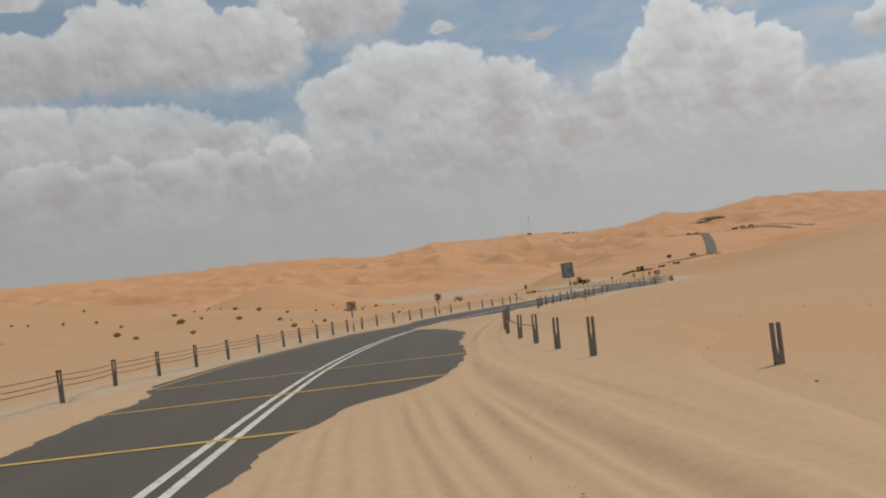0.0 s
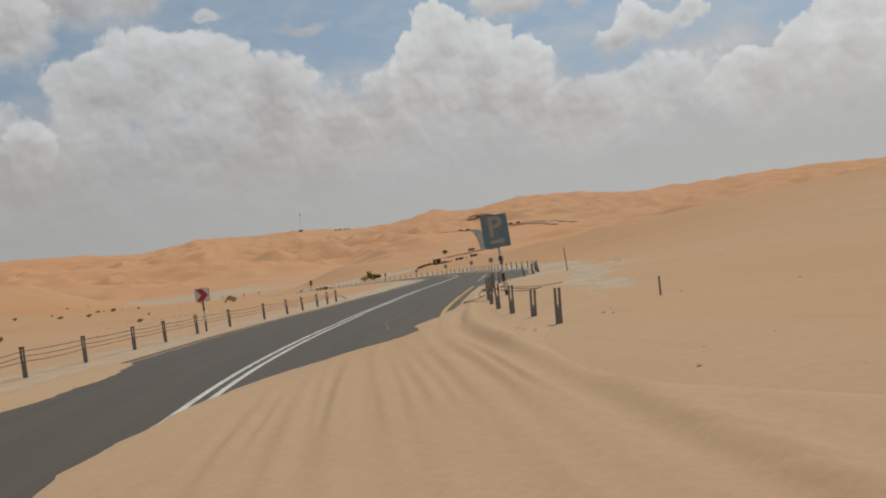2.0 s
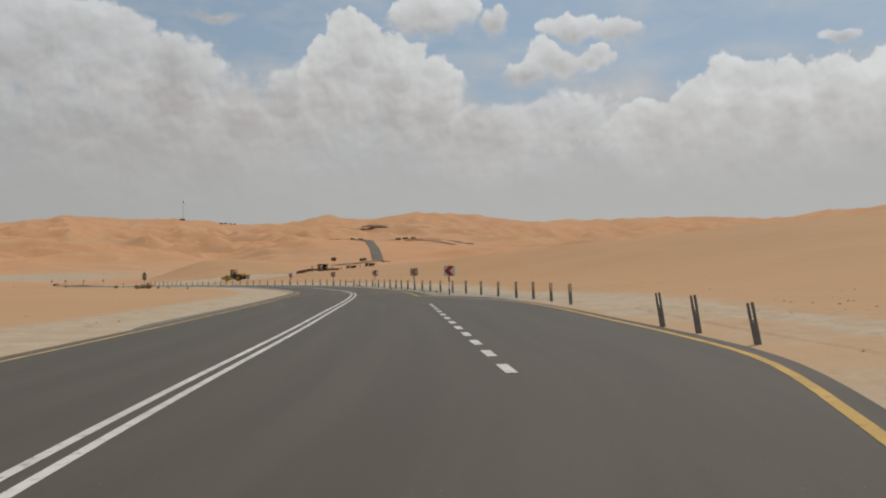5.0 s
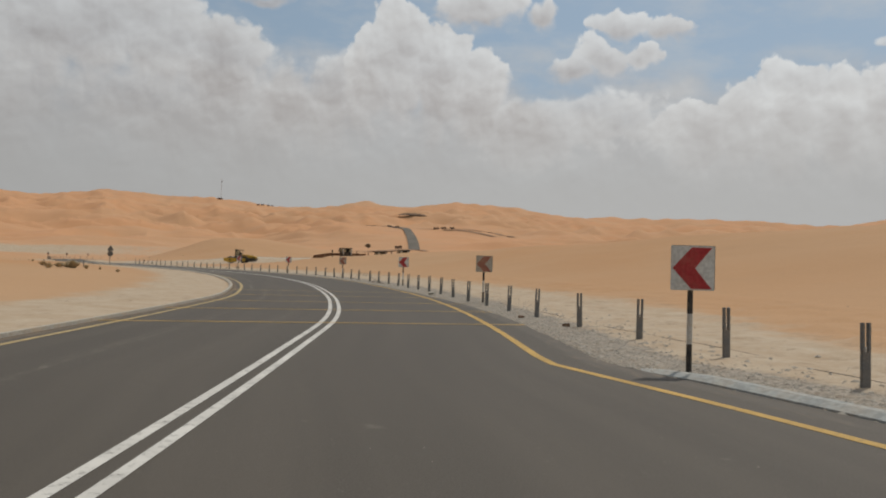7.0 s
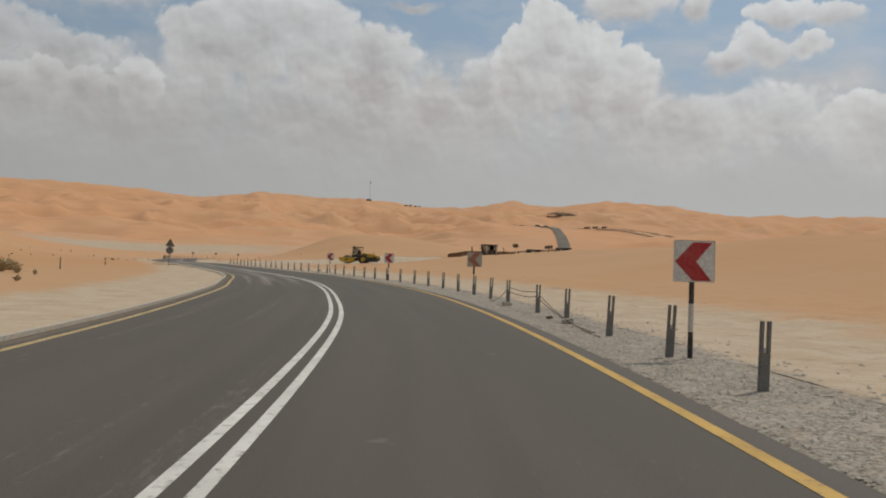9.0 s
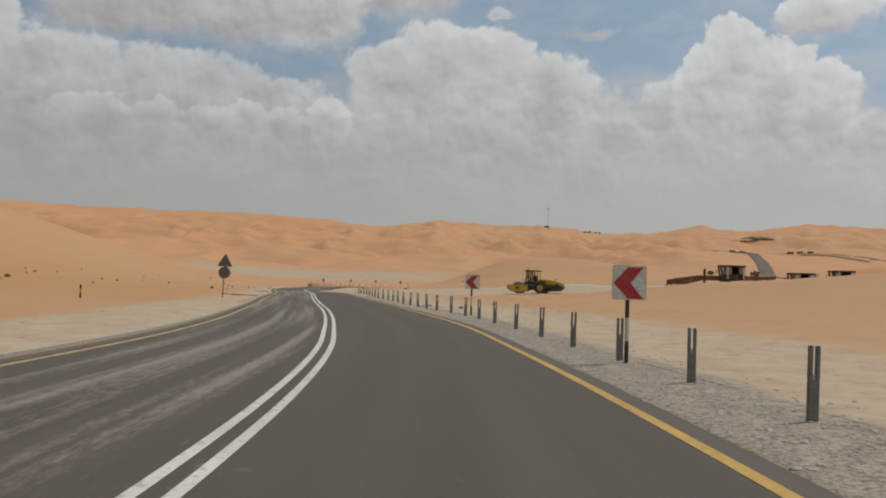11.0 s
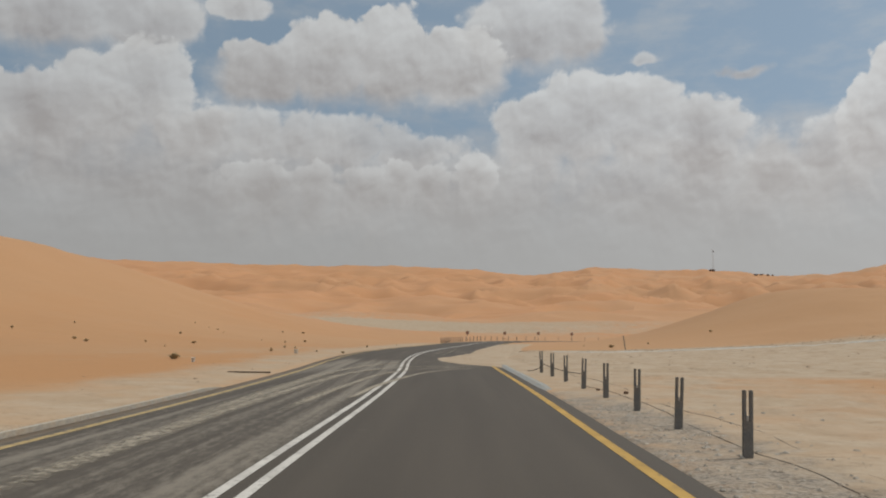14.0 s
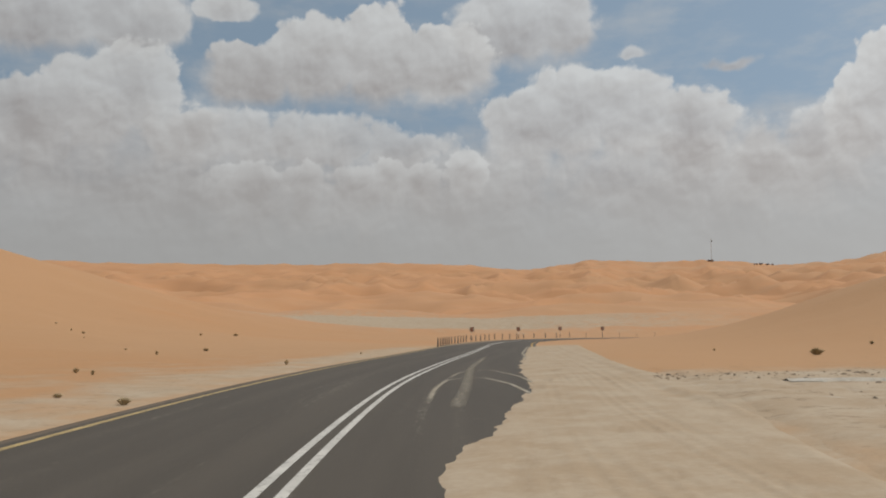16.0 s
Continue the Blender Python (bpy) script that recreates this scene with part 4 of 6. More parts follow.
def barrier_post(at, label, tall=0.80, group="barrier posts", capped=False):
    """A dark steel post, forked above its middle, with a slot for the cables."""
    if "post" not in KIT:
        w, d, h, slot = 0.125, 0.05, 0.82, 0.36
        body = bmesh.new()
        box(w, d, h - slot + 0.35, (0, 0, -0.35), 0.008, bm=body)
        prongs = []
        for sx in (-1, 1):
            p = bmesh.new()
            box(0.043, d, slot + 0.01, (sx * (w / 2 - 0.0215), 0, h - slot - 0.005), 0.006, bm=p)
            prongs.append(p)
        plug = bmesh.new()
        box(0.03, d * 0.5, 0.06, (0, 0, h - slot), 0.004, bm=plug)
        KIT["post"] = [bpy.data.meshes.new("barrier_post_" + k) for k in ("body", "prong_a", "prong_b", "plug", "cap")]
        for me, b in zip(KIT["post"], (body, *prongs, plug)):
            b.to_mesh(me)
            b.free()
        cap = bmesh.new()
        box(w + 0.01, d + 0.012, 0.05, (0, 0, h - 0.03), 0.006, bm=cap)
        cap.to_mesh(KIT["post"][4])
        cap.free()
        for me in KIT["post"]:
            me.materials.append(POST_STEEL)
        KIT["post"][3].materials.clear()
        KIT["post"][3].materials.append(POLE_WHITE)
        KIT["post"][4].materials.clear()
        KIT["post"][4].materials.append(worn("rusty_cap", (0.13, 0.05, 0.03), amount=0.2))
    ob = thing("barrier_post", label, "post", group, at)
    me = KIT["post"]
    part("body", me[0], None, ob)
    part("prong", me[1], None, ob)
    part("prong", me[2], None, ob)
    part("plug", me[3], None, ob)
    if capped:
        part("cap", me[4], None, ob, "rusty brown cap")
    return ob


KIT = {}
rnd = random.Random(4)


def posts_by(f, places):
    """Posts at the given y on a line x = f(y), with the line's direction."""
    return [(float(f(y)), float(y), math.degrees(math.atan2(-(float(f(y + 0.5)) - float(f(y - 0.5))), 1.0))) for y in places]


sand_line = curve_of([(-16, 6.9), (-11, 6.45), (-6.5, 6.08), (-3, 5.9), (0, 5.72), (4, 5.82), (8, 6.12), (11.4, 6.45)])
layby_line = curve_of([(24.6, 9.1), (27.8, 9.5), (31.2, 10.1), (36.6, 11.5), (39.8, 12.5), (42.5, 13.42), (45, 14.4), (49.8, 16.1), (51.4, 16.68), (53.4, 17.4), (57, 19.0), (59.4, 20.1),
                       (65.5, 24.3), (72.4, 27.8), (77, 29.4)])
main_line = curve_of([(88.8, 34.4), (95.5, 36.5), (101, 37.4), (106, 38.2), (113, 39.3), (120.2, 40.65), (126.3, 41.8), (132.2, 43.0), (139.2, 44.1), (147.7, 45.2), (156, 46.0),
                      (166, 46.6), (178, 46.2), (189.4, 44.8), (199.5, 43.35), (206, 42.2), (212.1, 40.7), (221, 38.6), (230.2, 36.75), (240.6, 34.4), (250, 32.4), (261, 29.95)])
left_line = curve_of([(-36, -3.4), (-18, -5.4), (-4, -6.0), (3.5, -6.2), (10, -5.7), (16, -4.9), (23.6, -4.2), (31.5, -3.0), (38.2, -1.4), (43.7, 0.3), (50.5, 2.6), (59, 6.75), (65.3, 9.2), (69.7, 10.7), (72, 11.6)])
RIGHT_SAND = [(7.9, -14.7, 5.0)] + posts_by(sand_line, (-10.5, -7.6, -4.9, -2.0, 1.4, 4.5, 7.6, 10.7))
RIGHT_LAYBY = posts_by(layby_line, (26.4, 28.3, 30.7, 33.5, 36.6, 39.8, 42.6, 45.0, 49.8, 51.4, 53.6, 56.8, 58.9, 64.0, 67.0, 72.4, 75.0, 77.0))
RIGHT_MAIN = posts_by(main_line, (88.9, 92.2, 95.4, 98.0, 100.8, 103.9, 107.0, 110.1, 113.3, 116.7, 119.7, 122.7, 125.8, 129.1, 132.3, 135.3, 138.3, 141.3,
                                   144.5, 147.9, 151.5, 154.8, 159.3, *np.linspace(162.6, 189.4, 9), 192.7, 196.2, 199.8, 203.0, 206.0, 208.9, 212.1, 214.9, 217.7,
                                   220.5, 223.9, 227.5, 230.5, 233.6, 236.9, 240.5, 243.4, 246.2, 249.3, 252.3, 255.4, 258.4, 261.4))
LEFT_LINE = posts_by(left_line, (-35.3, -31.8, -28.3, -24.8, -21.3, -17.8, -14.3, -10.8, -7.3, -3.8, -0.2, 3.5, 6.9, 10.2, 13.7, 17.2, 20.3, 23.9, 27.2, 30.4, 33.5, 36.7, 40.2, 43.7, 46.5,
                                 49.8, 53.0, 56.5, 59.6, 62.5, 66.1, 69.3, 71.8))
FAR_LINE = along([(8.6, 338), (6.4, 354), (5.2, 370), (6, 386), (9.5, 399), (15, 407), (22, 409.5), (32, 409)], 2.9)
for k, (px, py, turn) in enumerate(RIGHT_SAND + RIGHT_LAYBY):
    barrier_post(pose(px, py, ground(px, py) - (0.33 if k == 0 else 0.16 if 20 < py < 30 else rnd.uniform(0.0, 0.08)), rnd.uniform(-2, 2), rnd.uniform(-9, -6) if 62 < py < 78 else rnd.uniform(1.5, 4.5), turn + rnd.uniform(-5, 5)),
                 "dark steel barrier post standing in blown sand", group="right barrier posts")
for px, py, turn in RIGHT_MAIN:
    barrier_post(pose(px, py, ground(px, py), rnd.uniform(-1.5, 1.5), rnd.uniform(-2, 2), turn + rnd.uniform(-5, 5)), "dark steel barrier post with forked top on the gravel verge", group="right barrier posts")
for px, py, turn in LEFT_LINE:
    barrier_post(pose(px, py, ground(px, py), rnd.uniform(-1.5, 1.5), rnd.uniform(-2, 1), turn + rnd.uniform(-6, 6)), "dark steel barrier post holding three cables", group="left barrier posts", capped=True)
for px, py, turn in FAR_LINE:
    barrier_post(pose(px, py, ground(px, py), 0, 0, turn), "dark steel barrier post on the far bend", group="far barrier posts")
for h in (0.72, 0.58, 0.44):
    pts = []
    for k in range(len(LEFT_LINE) - 1):
        a, b = LEFT_LINE[k], LEFT_LINE[k + 1]
        za, zb = ground(a[0], a[1]), ground(b[0], b[1])
        sag = rnd.uniform(0.01, 0.05)
        for t in (0.0, 0.25, 0.5, 0.75):
            pts.append((a[0] + (b[0] - a[0]) * t, a[1] + (b[1] - a[1]) * t, za + (zb - za) * t + h - sag * 4 * t * (1 - t)))
    lx, ly, _ = LEFT_LINE[-1]
    pts += [(lx, ly, ground(lx, ly) + h), (lx + 0.7, ly + 1.6, 0.5 * h), (lx + 1.3, ly + 3.2, 0.05)]
    tagged(part("barrier_cable", cord(pts, 0.011), CABLE), "steel cable strung between barrier posts", "cable", "barrier cables")

# ---- signs ----


def striped_pole(parent, height, radius, bands, n=12, first=0):
    """Black and white bands, one part each, stacked from the ground."""
    for k in range(bands):
        a, b = height * k / bands - (0.4 if k == 0 else 0), height * (k + 1) / bands
        part("pole_band", tube(radius, radius, (0, 0, a), (0, 0, b), n), POLE_BLACK if (k + first) % 2 == 0 else POLE_WHITE, parent, smooth=False)


def chevron_sign(x, y, face, label, faded=False, flip=False, post=1.2, bands=3, twin=True):
    """A square panel with one red arrowhead on a banded pole; face: the way it looks, in degrees."""
    ob = thing("chevron_sign", label, "road sign", "chevron signs", pose(x, y, ground(x, y), 0, 0, face))
    striped_pole(ob, post + 0.5, 0.04, bands + 1)
    s = 0.62
    part("panel", box(s, 0.02, s, (0, -0.075, post - 0.02), 0.006), SIGN_FADED if faded else SIGN_WHITE, ob, "faded dusty panel" if faded else "white square panel")
    if twin:
        part("back_plate", box(s, 0.018, s, (0.016, -0.053, post - 0.012), 0.005), SIGN_BACK, ob, "dark plate behind the panel")
    k = -1 if flip else 1
    out = [(-0.29, 0.0), (-0.02, 0.29), (0.27, 0.29), (0.03, 0.0), (0.27, -0.29), (-0.02, -0.29)]
    out = [(k * u, v + post - 0.02 + s / 2) for u, v in out]
    part("arrowhead", prism(out, 0.004, "xz", at=(0, -0.0865, 0)), SIGN_FADED_RED if faded else SIGN_RED, ob, "red arrowhead")
    return ob


chevron_sign(36.69, 105.8, -18, "white square sign with red chevron, banded pole in gravel")
chevron_sign(41.9, 124.8, -16, "sand-blasted square chevron sign on a banded pole", faded=True)
chevron_sign(45.03, 144.25, -9, "white square sign with red chevron on a banded pole")
chevron_sign(46.8, 167.0, -4, "sand-blasted square chevron sign on a banded pole", faded=True)
chevron_sign(45.3, 185.6, 4, "white square sign with a red chevron")
chevron_sign(42.45, 206.3, 10, "dusty square sign with a red chevron")
chevron_sign(-2.77, 30.2, -2, "faded square chevron sign behind the cable barrier", faded=True, flip=True, post=1.42)
chevron_sign(2.68, 51.2, -8, "square red chevron sign behind the cable barrier", flip=True, post=1.36)
for px, py in ((4.4, 378.5), (8.2, 400.5), (14.4, 408.6), (21.5, 411.0)):
    chevron_sign(px, py, 8, "small dark square sign on the far bend", faded=True, post=1.2, bands=2)

park = thing("parking_sign", "tall blue parking sign with a letter P and an arrow, sun-bleached", "road sign", at=pose(13.62, 41.0, ground(13.62, 41.0) - 0.05, 0, -1.5, -20))
striped_pole(park, 2.2, 0.05, 7)
part("panel", box(0.98, 0.035, 1.22, (-0.03, -0.07, 1.9), 0.012), SIGN_BLUE, park, "faded blue rectangular panel")
part("back_rail", box(0.9, 0.04, 0.05, (-0.03, -0.03, 2.2), 0.005), SIGN_BACK, park)
part("back_rail", box(0.9, 0.04, 0.05, (-0.03, -0.03, 2.8), 0.005), SIGN_BACK, park)
curve = bpy.data.curves.new("letter", "FONT")
curve.body, curve.size, curve.extrude, curve.offset = "P", 1.06, 0.002, 0.022
holder = bpy.data.objects.new("letter_source", curve)
letter_mesh = bpy.data.meshes.new_from_object(holder)
bpy.data.objects.remove(holder)
part("letter", letter_mesh, SIGN_LETTER, park, "pale letter P", at=pose(-0.30, -0.091, 2.33, 90, 0, 0))
arrow = [(-0.26, 0.055), (0.10, 0.055), (0.08, 0.125), (0.33, 0.0), (0.08, -0.125), (0.10, -0.055), (-0.26, -0.055)]
part("arrow", prism([(u, v + 2.12) for u, v in arrow], 0.004, "xz", at=(0, -0.0895, 0)), SIGN_LETTER, park, "pale arrow")

warn = thing("warning_sign", "grey back of triangular and round signs on one pole", "road sign", at=pose(26.2, 223.05, ground(26.2, 223.05), 0, 2.0, 8))
part("pole", tube(0.035, 0.035, (0, 0, -0.4), (0, 0, 2.75), 10), SIGN_BACK, warn)
tri_out = [(-0.46, 2.13), (-0.40, 2.06), (0.40, 2.06), (0.46, 2.13), (0.05, 2.86), (-0.05, 2.86)]
part("triangle_panel", prism(tri_out, 0.02, "xz", at=(0, 0.05, 0)), SIGN_BACK, warn, "dark back of the triangular panel")
part("round_panel", tube(0.385, 0.385, (0, 0.04, 1.66), (0, 0.06, 1.66), 32), SIGN_BACK, warn, "dark back of the round panel")

rod = thing("marker_rod", "thin dark steel rod leaning in the sand", "rod", at=pose(23.2, 56.7, ground(23.2, 56.7), 0, -1.5, 0))
part("shaft", tube(0.03, 0.028, (0, 0, -0.3), (0, 0, 1.45), 8), POST_STEEL, rod)
stub = thing("marker_rod", "short dark steel stake in blown sand", "rod", at=pose(12.63, 28.4, ground(12.63, 28.4), 2, 1, 0))
part("shaft", tube(0.022, 0.022, (0, 0, -0.3), (0, 0, 0.42), 8), POST_STEEL, stub)

# ---- paint and glass for the machines ----
MACHINE_YELLOW = worn("machine_yellow", (0.58, 0.36, 0.03), rough=0.45, amount=0.30, scale=1.5)
MACHINE_DARK = worn("machine_dark", (0.035, 0.034, 0.033), rough=0.6, amount=0.22, scale=2.0)
RUBBER = worn("tyre_rubber", (0.03, 0.029, 0.028), rough=0.9, amount=0.4, scale=3.0)
DRUM_STEEL = worn("drum_steel", (0.16, 0.15, 0.14), rough=0.45, metal=0.6, amount=0.35, scale=2.0)
RUST = worn("rusty_beam", (0.17, 0.085, 0.045), rough=0.8, amount=0.35, scale=2.0)
FAR_DARK = worn("far_dark", (0.17, 0.118, 0.085), rough=0.9, amount=0.4, scale=0.2)
SALT = worn("salt_crust", (0.52, 0.49, 0.43), rough=0.9, amount=0.4, scale=0.8)
CLOD = worn("dark_clods", (0.21, 0.16, 0.115), rough=0.95, amount=0.5, scale=1.2)
STONE = worn("verge_stone", (0.42, 0.385, 0.33), rough=0.95, amount=0.4, scale=3.0)
BUCKET = worn("white_plastic", (0.66, 0.64, 0.58), rough=0.5, amount=0.3, scale=4.0)
TIMBER = worn("grey_timber", (0.12, 0.095, 0.075), rough=0.9, amount=0.4, scale=4.0)


def glass_material():
    p = Paint("cab_glass", 0.06)
    p.colour((0.55, 0.6, 0.6))
    p.b.inputs["Transmission Weight"].default_value = 1.0
    p.b.inputs["IOR"].default_value = 1.1
    return p.m


GLASS = glass_material()


def leaf_material():
    p = Paint("dry_shrub", 0.9)
    p.colour(p.mix(p.ramp(p.noise(p.pos(), 1.5, 3.0), 0.35, 0.65), (0.38, 0.30, 0.175), (0.52, 0.42, 0.27)))
    return p.m


SHRUB = leaf_material()


def wheel(parent, x, y, z, r, width, rim_material, rim=0.45):
    """A lugged tyre with its rim, the axle along y."""
    tyre = bmesh.new()
    tube(r, r, (0, -width / 2, 0), (0, width / 2, 0), 28, bm=tyre)
    bmesh.ops.bevel(tyre, geom=[e for e in tyre.edges if abs(e.verts[0].co.y - e.verts[1].co.y) < 1e-4], offset=0.07 * r / 0.7, segments=2, affect="EDGES")
    for k in range(18):
        a = 2 * math.pi * k / 18
        box(0.10, width * 0.9, 0.06, (0, 0, r - 0.03), 0, Matrix.Rotation(a, 4, "Y"), tyre)
    t = part("tyre", tyre, RUBBER, parent, at=pose(x, y, z))
    disc = bmesh.new()
    tube(r * rim, r * rim, (0, -width / 2 - 0.02, 0), (0, width / 2 + 0.02, 0), 20, bm=disc)
    part("rim", disc, rim_material, t)
    part("hub", tube(r * 0.15, r * 0.15, (0, -width / 2 - 0.06, 0), (0, width / 2 + 0.06, 0), 12), MACHINE_DARK, t)
    return t


def road_roller(at):
    ob = thing("road_roller", "yellow and black single-drum road roller parked on sand", "road roller", at=at)
    drum = part("drum", tube(0.68, 0.68, (2.0, -1.02, 0.68), (2.0, 1.02, 0.68), 40), DRUM_STEEL, ob, "smooth steel drum")
    for sy in (-1, 1):
        side = prism([(0.72, 0.45), (0.78, 0.98), (3.28, 1.00), (3.30, 0.52), (2.75, 0.22), (1.25, 0.22)], 0.10, "xz", at=(0, sy * 1.13, 0))
        sp = part("frame_side", side, MACHINE_YELLOW, ob, "yellow drum frame plate")
        part("frame_window", prism([(1.75, 0.50), (1.75, 0.78), (2.25, 0.78), (2.25, 0.50)], 0.012, "xz", at=(0, sy * 1.184, 0)), MACHINE_DARK, sp)
    part("frame_beam", box(0.16, 2.3, 0.42, (3.22, 0, 0.54), 0.03), MACHINE_YELLOW, ob)
    part("frame_beam", box(0.18, 2.3, 0.5, (0.80, 0, 0.46), 0.03), MACHINE_YELLOW, ob)
    part("joint", box(0.8, 0.7, 0.55, (0.35, 0, 0.42), 0.06), MACHINE_DARK, ob)
    part("chassis", prism([(0.35, 0.45), (0.35, 1.0), (-0.1, 1.15), (-3.0, 1.05), (-3.35, 0.85), (-2.9, 0.38), (-1.6, 0.30)], 1.7, "xz"), MACHINE_DARK, ob)
    hood = prism([(-0.40, 1.0), (-0.36, 1.66), (-0.9, 1.74), (-2.2, 1.62), (-3.05, 1.42), (-3.28, 1.28), (-3.30, 0.9)], 1.42, "xz")
    bmesh.ops.bevel(hood, geom=hood.edges[:], offset=0.06, segments=2, affect="EDGES")
    h = part("engine_hood", hood, MACHINE_YELLOW, ob, "yellow engine hood sloping to the rear")
    for sy in (-1, 1):
        part("vent", prism([(-0.62, 1.36), (-0.62, 1.58), (-1.25, 1.56), (-1.45, 1.40)], 0.012, "xz", at=(0, sy * 0.714, 0)), MACHINE_DARK, h)
        part("lamp_recess", prism([(-2.5, 1.1), (-2.45, 1.28), (-2.85, 1.22), (-2.8, 1.06)], 0.012, "xz", at=(0, sy * 0.714, 0)), MACHINE_DARK, h)
        part("fender", prism([(0.35, 0.72), (0.2, 1.0), (-0.3, 1.42), (-1.2, 1.42), (-1.75, 1.0), (-1.85, 0.72), (-1.6, 0.72), (-1.2, 1.2), (-0.3, 1.2), (0.12, 0.72)], 0.55, "xz", at=(0, sy * 0.98, 0)), MACHINE_DARK, ob)
        wheel(ob, -0.75, sy * 0.93, 0.72, 0.72, 0.52, MACHINE_YELLOW, 0.48)
    part("rear_grille", box(0.02, 0.7, 0.26, (-3.30, 0, 1.0), 0.0), MACHINE_DARK, h)
    part("bumper", prism([(-2.3, 0.42), (-2.3, 0.92), (-3.38, 0.92), (-3.30, 0.72), (-2.75, 0.36)], 1.95, "xz"), MACHINE_DARK, ob)
    part("exhaust", tube(0.05, 0.045, (-2.35, 0.35, 1.55), (-2.42, 0.35, 1.85), 10), MACHINE_DARK, ob)
    # cab
    part("cab_floor", box(1.62, 1.5, 0.42, (0.42, 0, 1.0), 0.03), MACHINE_DARK, ob)
    part("cab_step", box(0.4, 0.35, 0.06, (0.95, -0.9, 0.85), 0.01), MACHINE_YELLOW, ob)
    for x0, x1 in ((1.12, 1.05), (0.28, 0.28), (-0.36, -0.30)):
        for sy in (-1, 1):
            part("cab_pillar", tube(0.045, 0.04, (x0, sy * 0.70, 1.4), (x1, sy * 0.66, 2.66), 8), MACHINE_DARK, ob)
    part("roof", box(1.72, 1.62, 0.13, (0.38, 0, 2.64), 0.05), MACHINE_DARK, ob, "black flat cab roof")
    for sy in (-1, 1):
        part("side_window", prism([(0.30, 1.42), (0.30, 2.62), (1.02, 2.62), (1.08, 1.42)], 0.012, "xz", at=(0, sy * 0.68, 0)), GLASS, ob, "clear cab window")
        part("roof_lamp", box(0.08, 0.14, 0.1, (1.2, sy * 0.55, 2.72), 0.015), MACHINE_DARK, ob)
    part("windscreen", prism([(-0.64, 1.45), (-0.60, 2.62), (0.60, 2.62), (0.64, 1.45)], 0.012, "yz", at=(1.09, 0, 0)), GLASS, ob, "clear windscreen")
    part("driver_seat", box(0.45, 0.5, 0.75, (0.1, 0, 1.42), 0.08), MACHINE_DARK, ob)
    part("steering_column", tube(0.03, 0.03, (0.75, 0, 1.42), (0.6, 0, 1.95), 8), MACHINE_DARK, ob)
    part("hand_rail", tube(0.02, 0.02, (1.25, 0.75, 1.2), (1.5, 0.75, 1.75), 6), MACHINE_DARK, ob)
    part("mirror", box(0.05, 0.18, 0.28, (1.28, -0.82, 1.75), 0.02), MACHINE_DARK, ob)
    part("beacon", tube(0.06, 0.05, (1.1, -0.6, 2.77), (1.1, -0.6, 2.95), 8), MACHINE_DARK, ob)
    return ob


road_roller(pose(50.2, 268.0, ground(50.2, 268.0) + 0.04, 0, 0, 163))


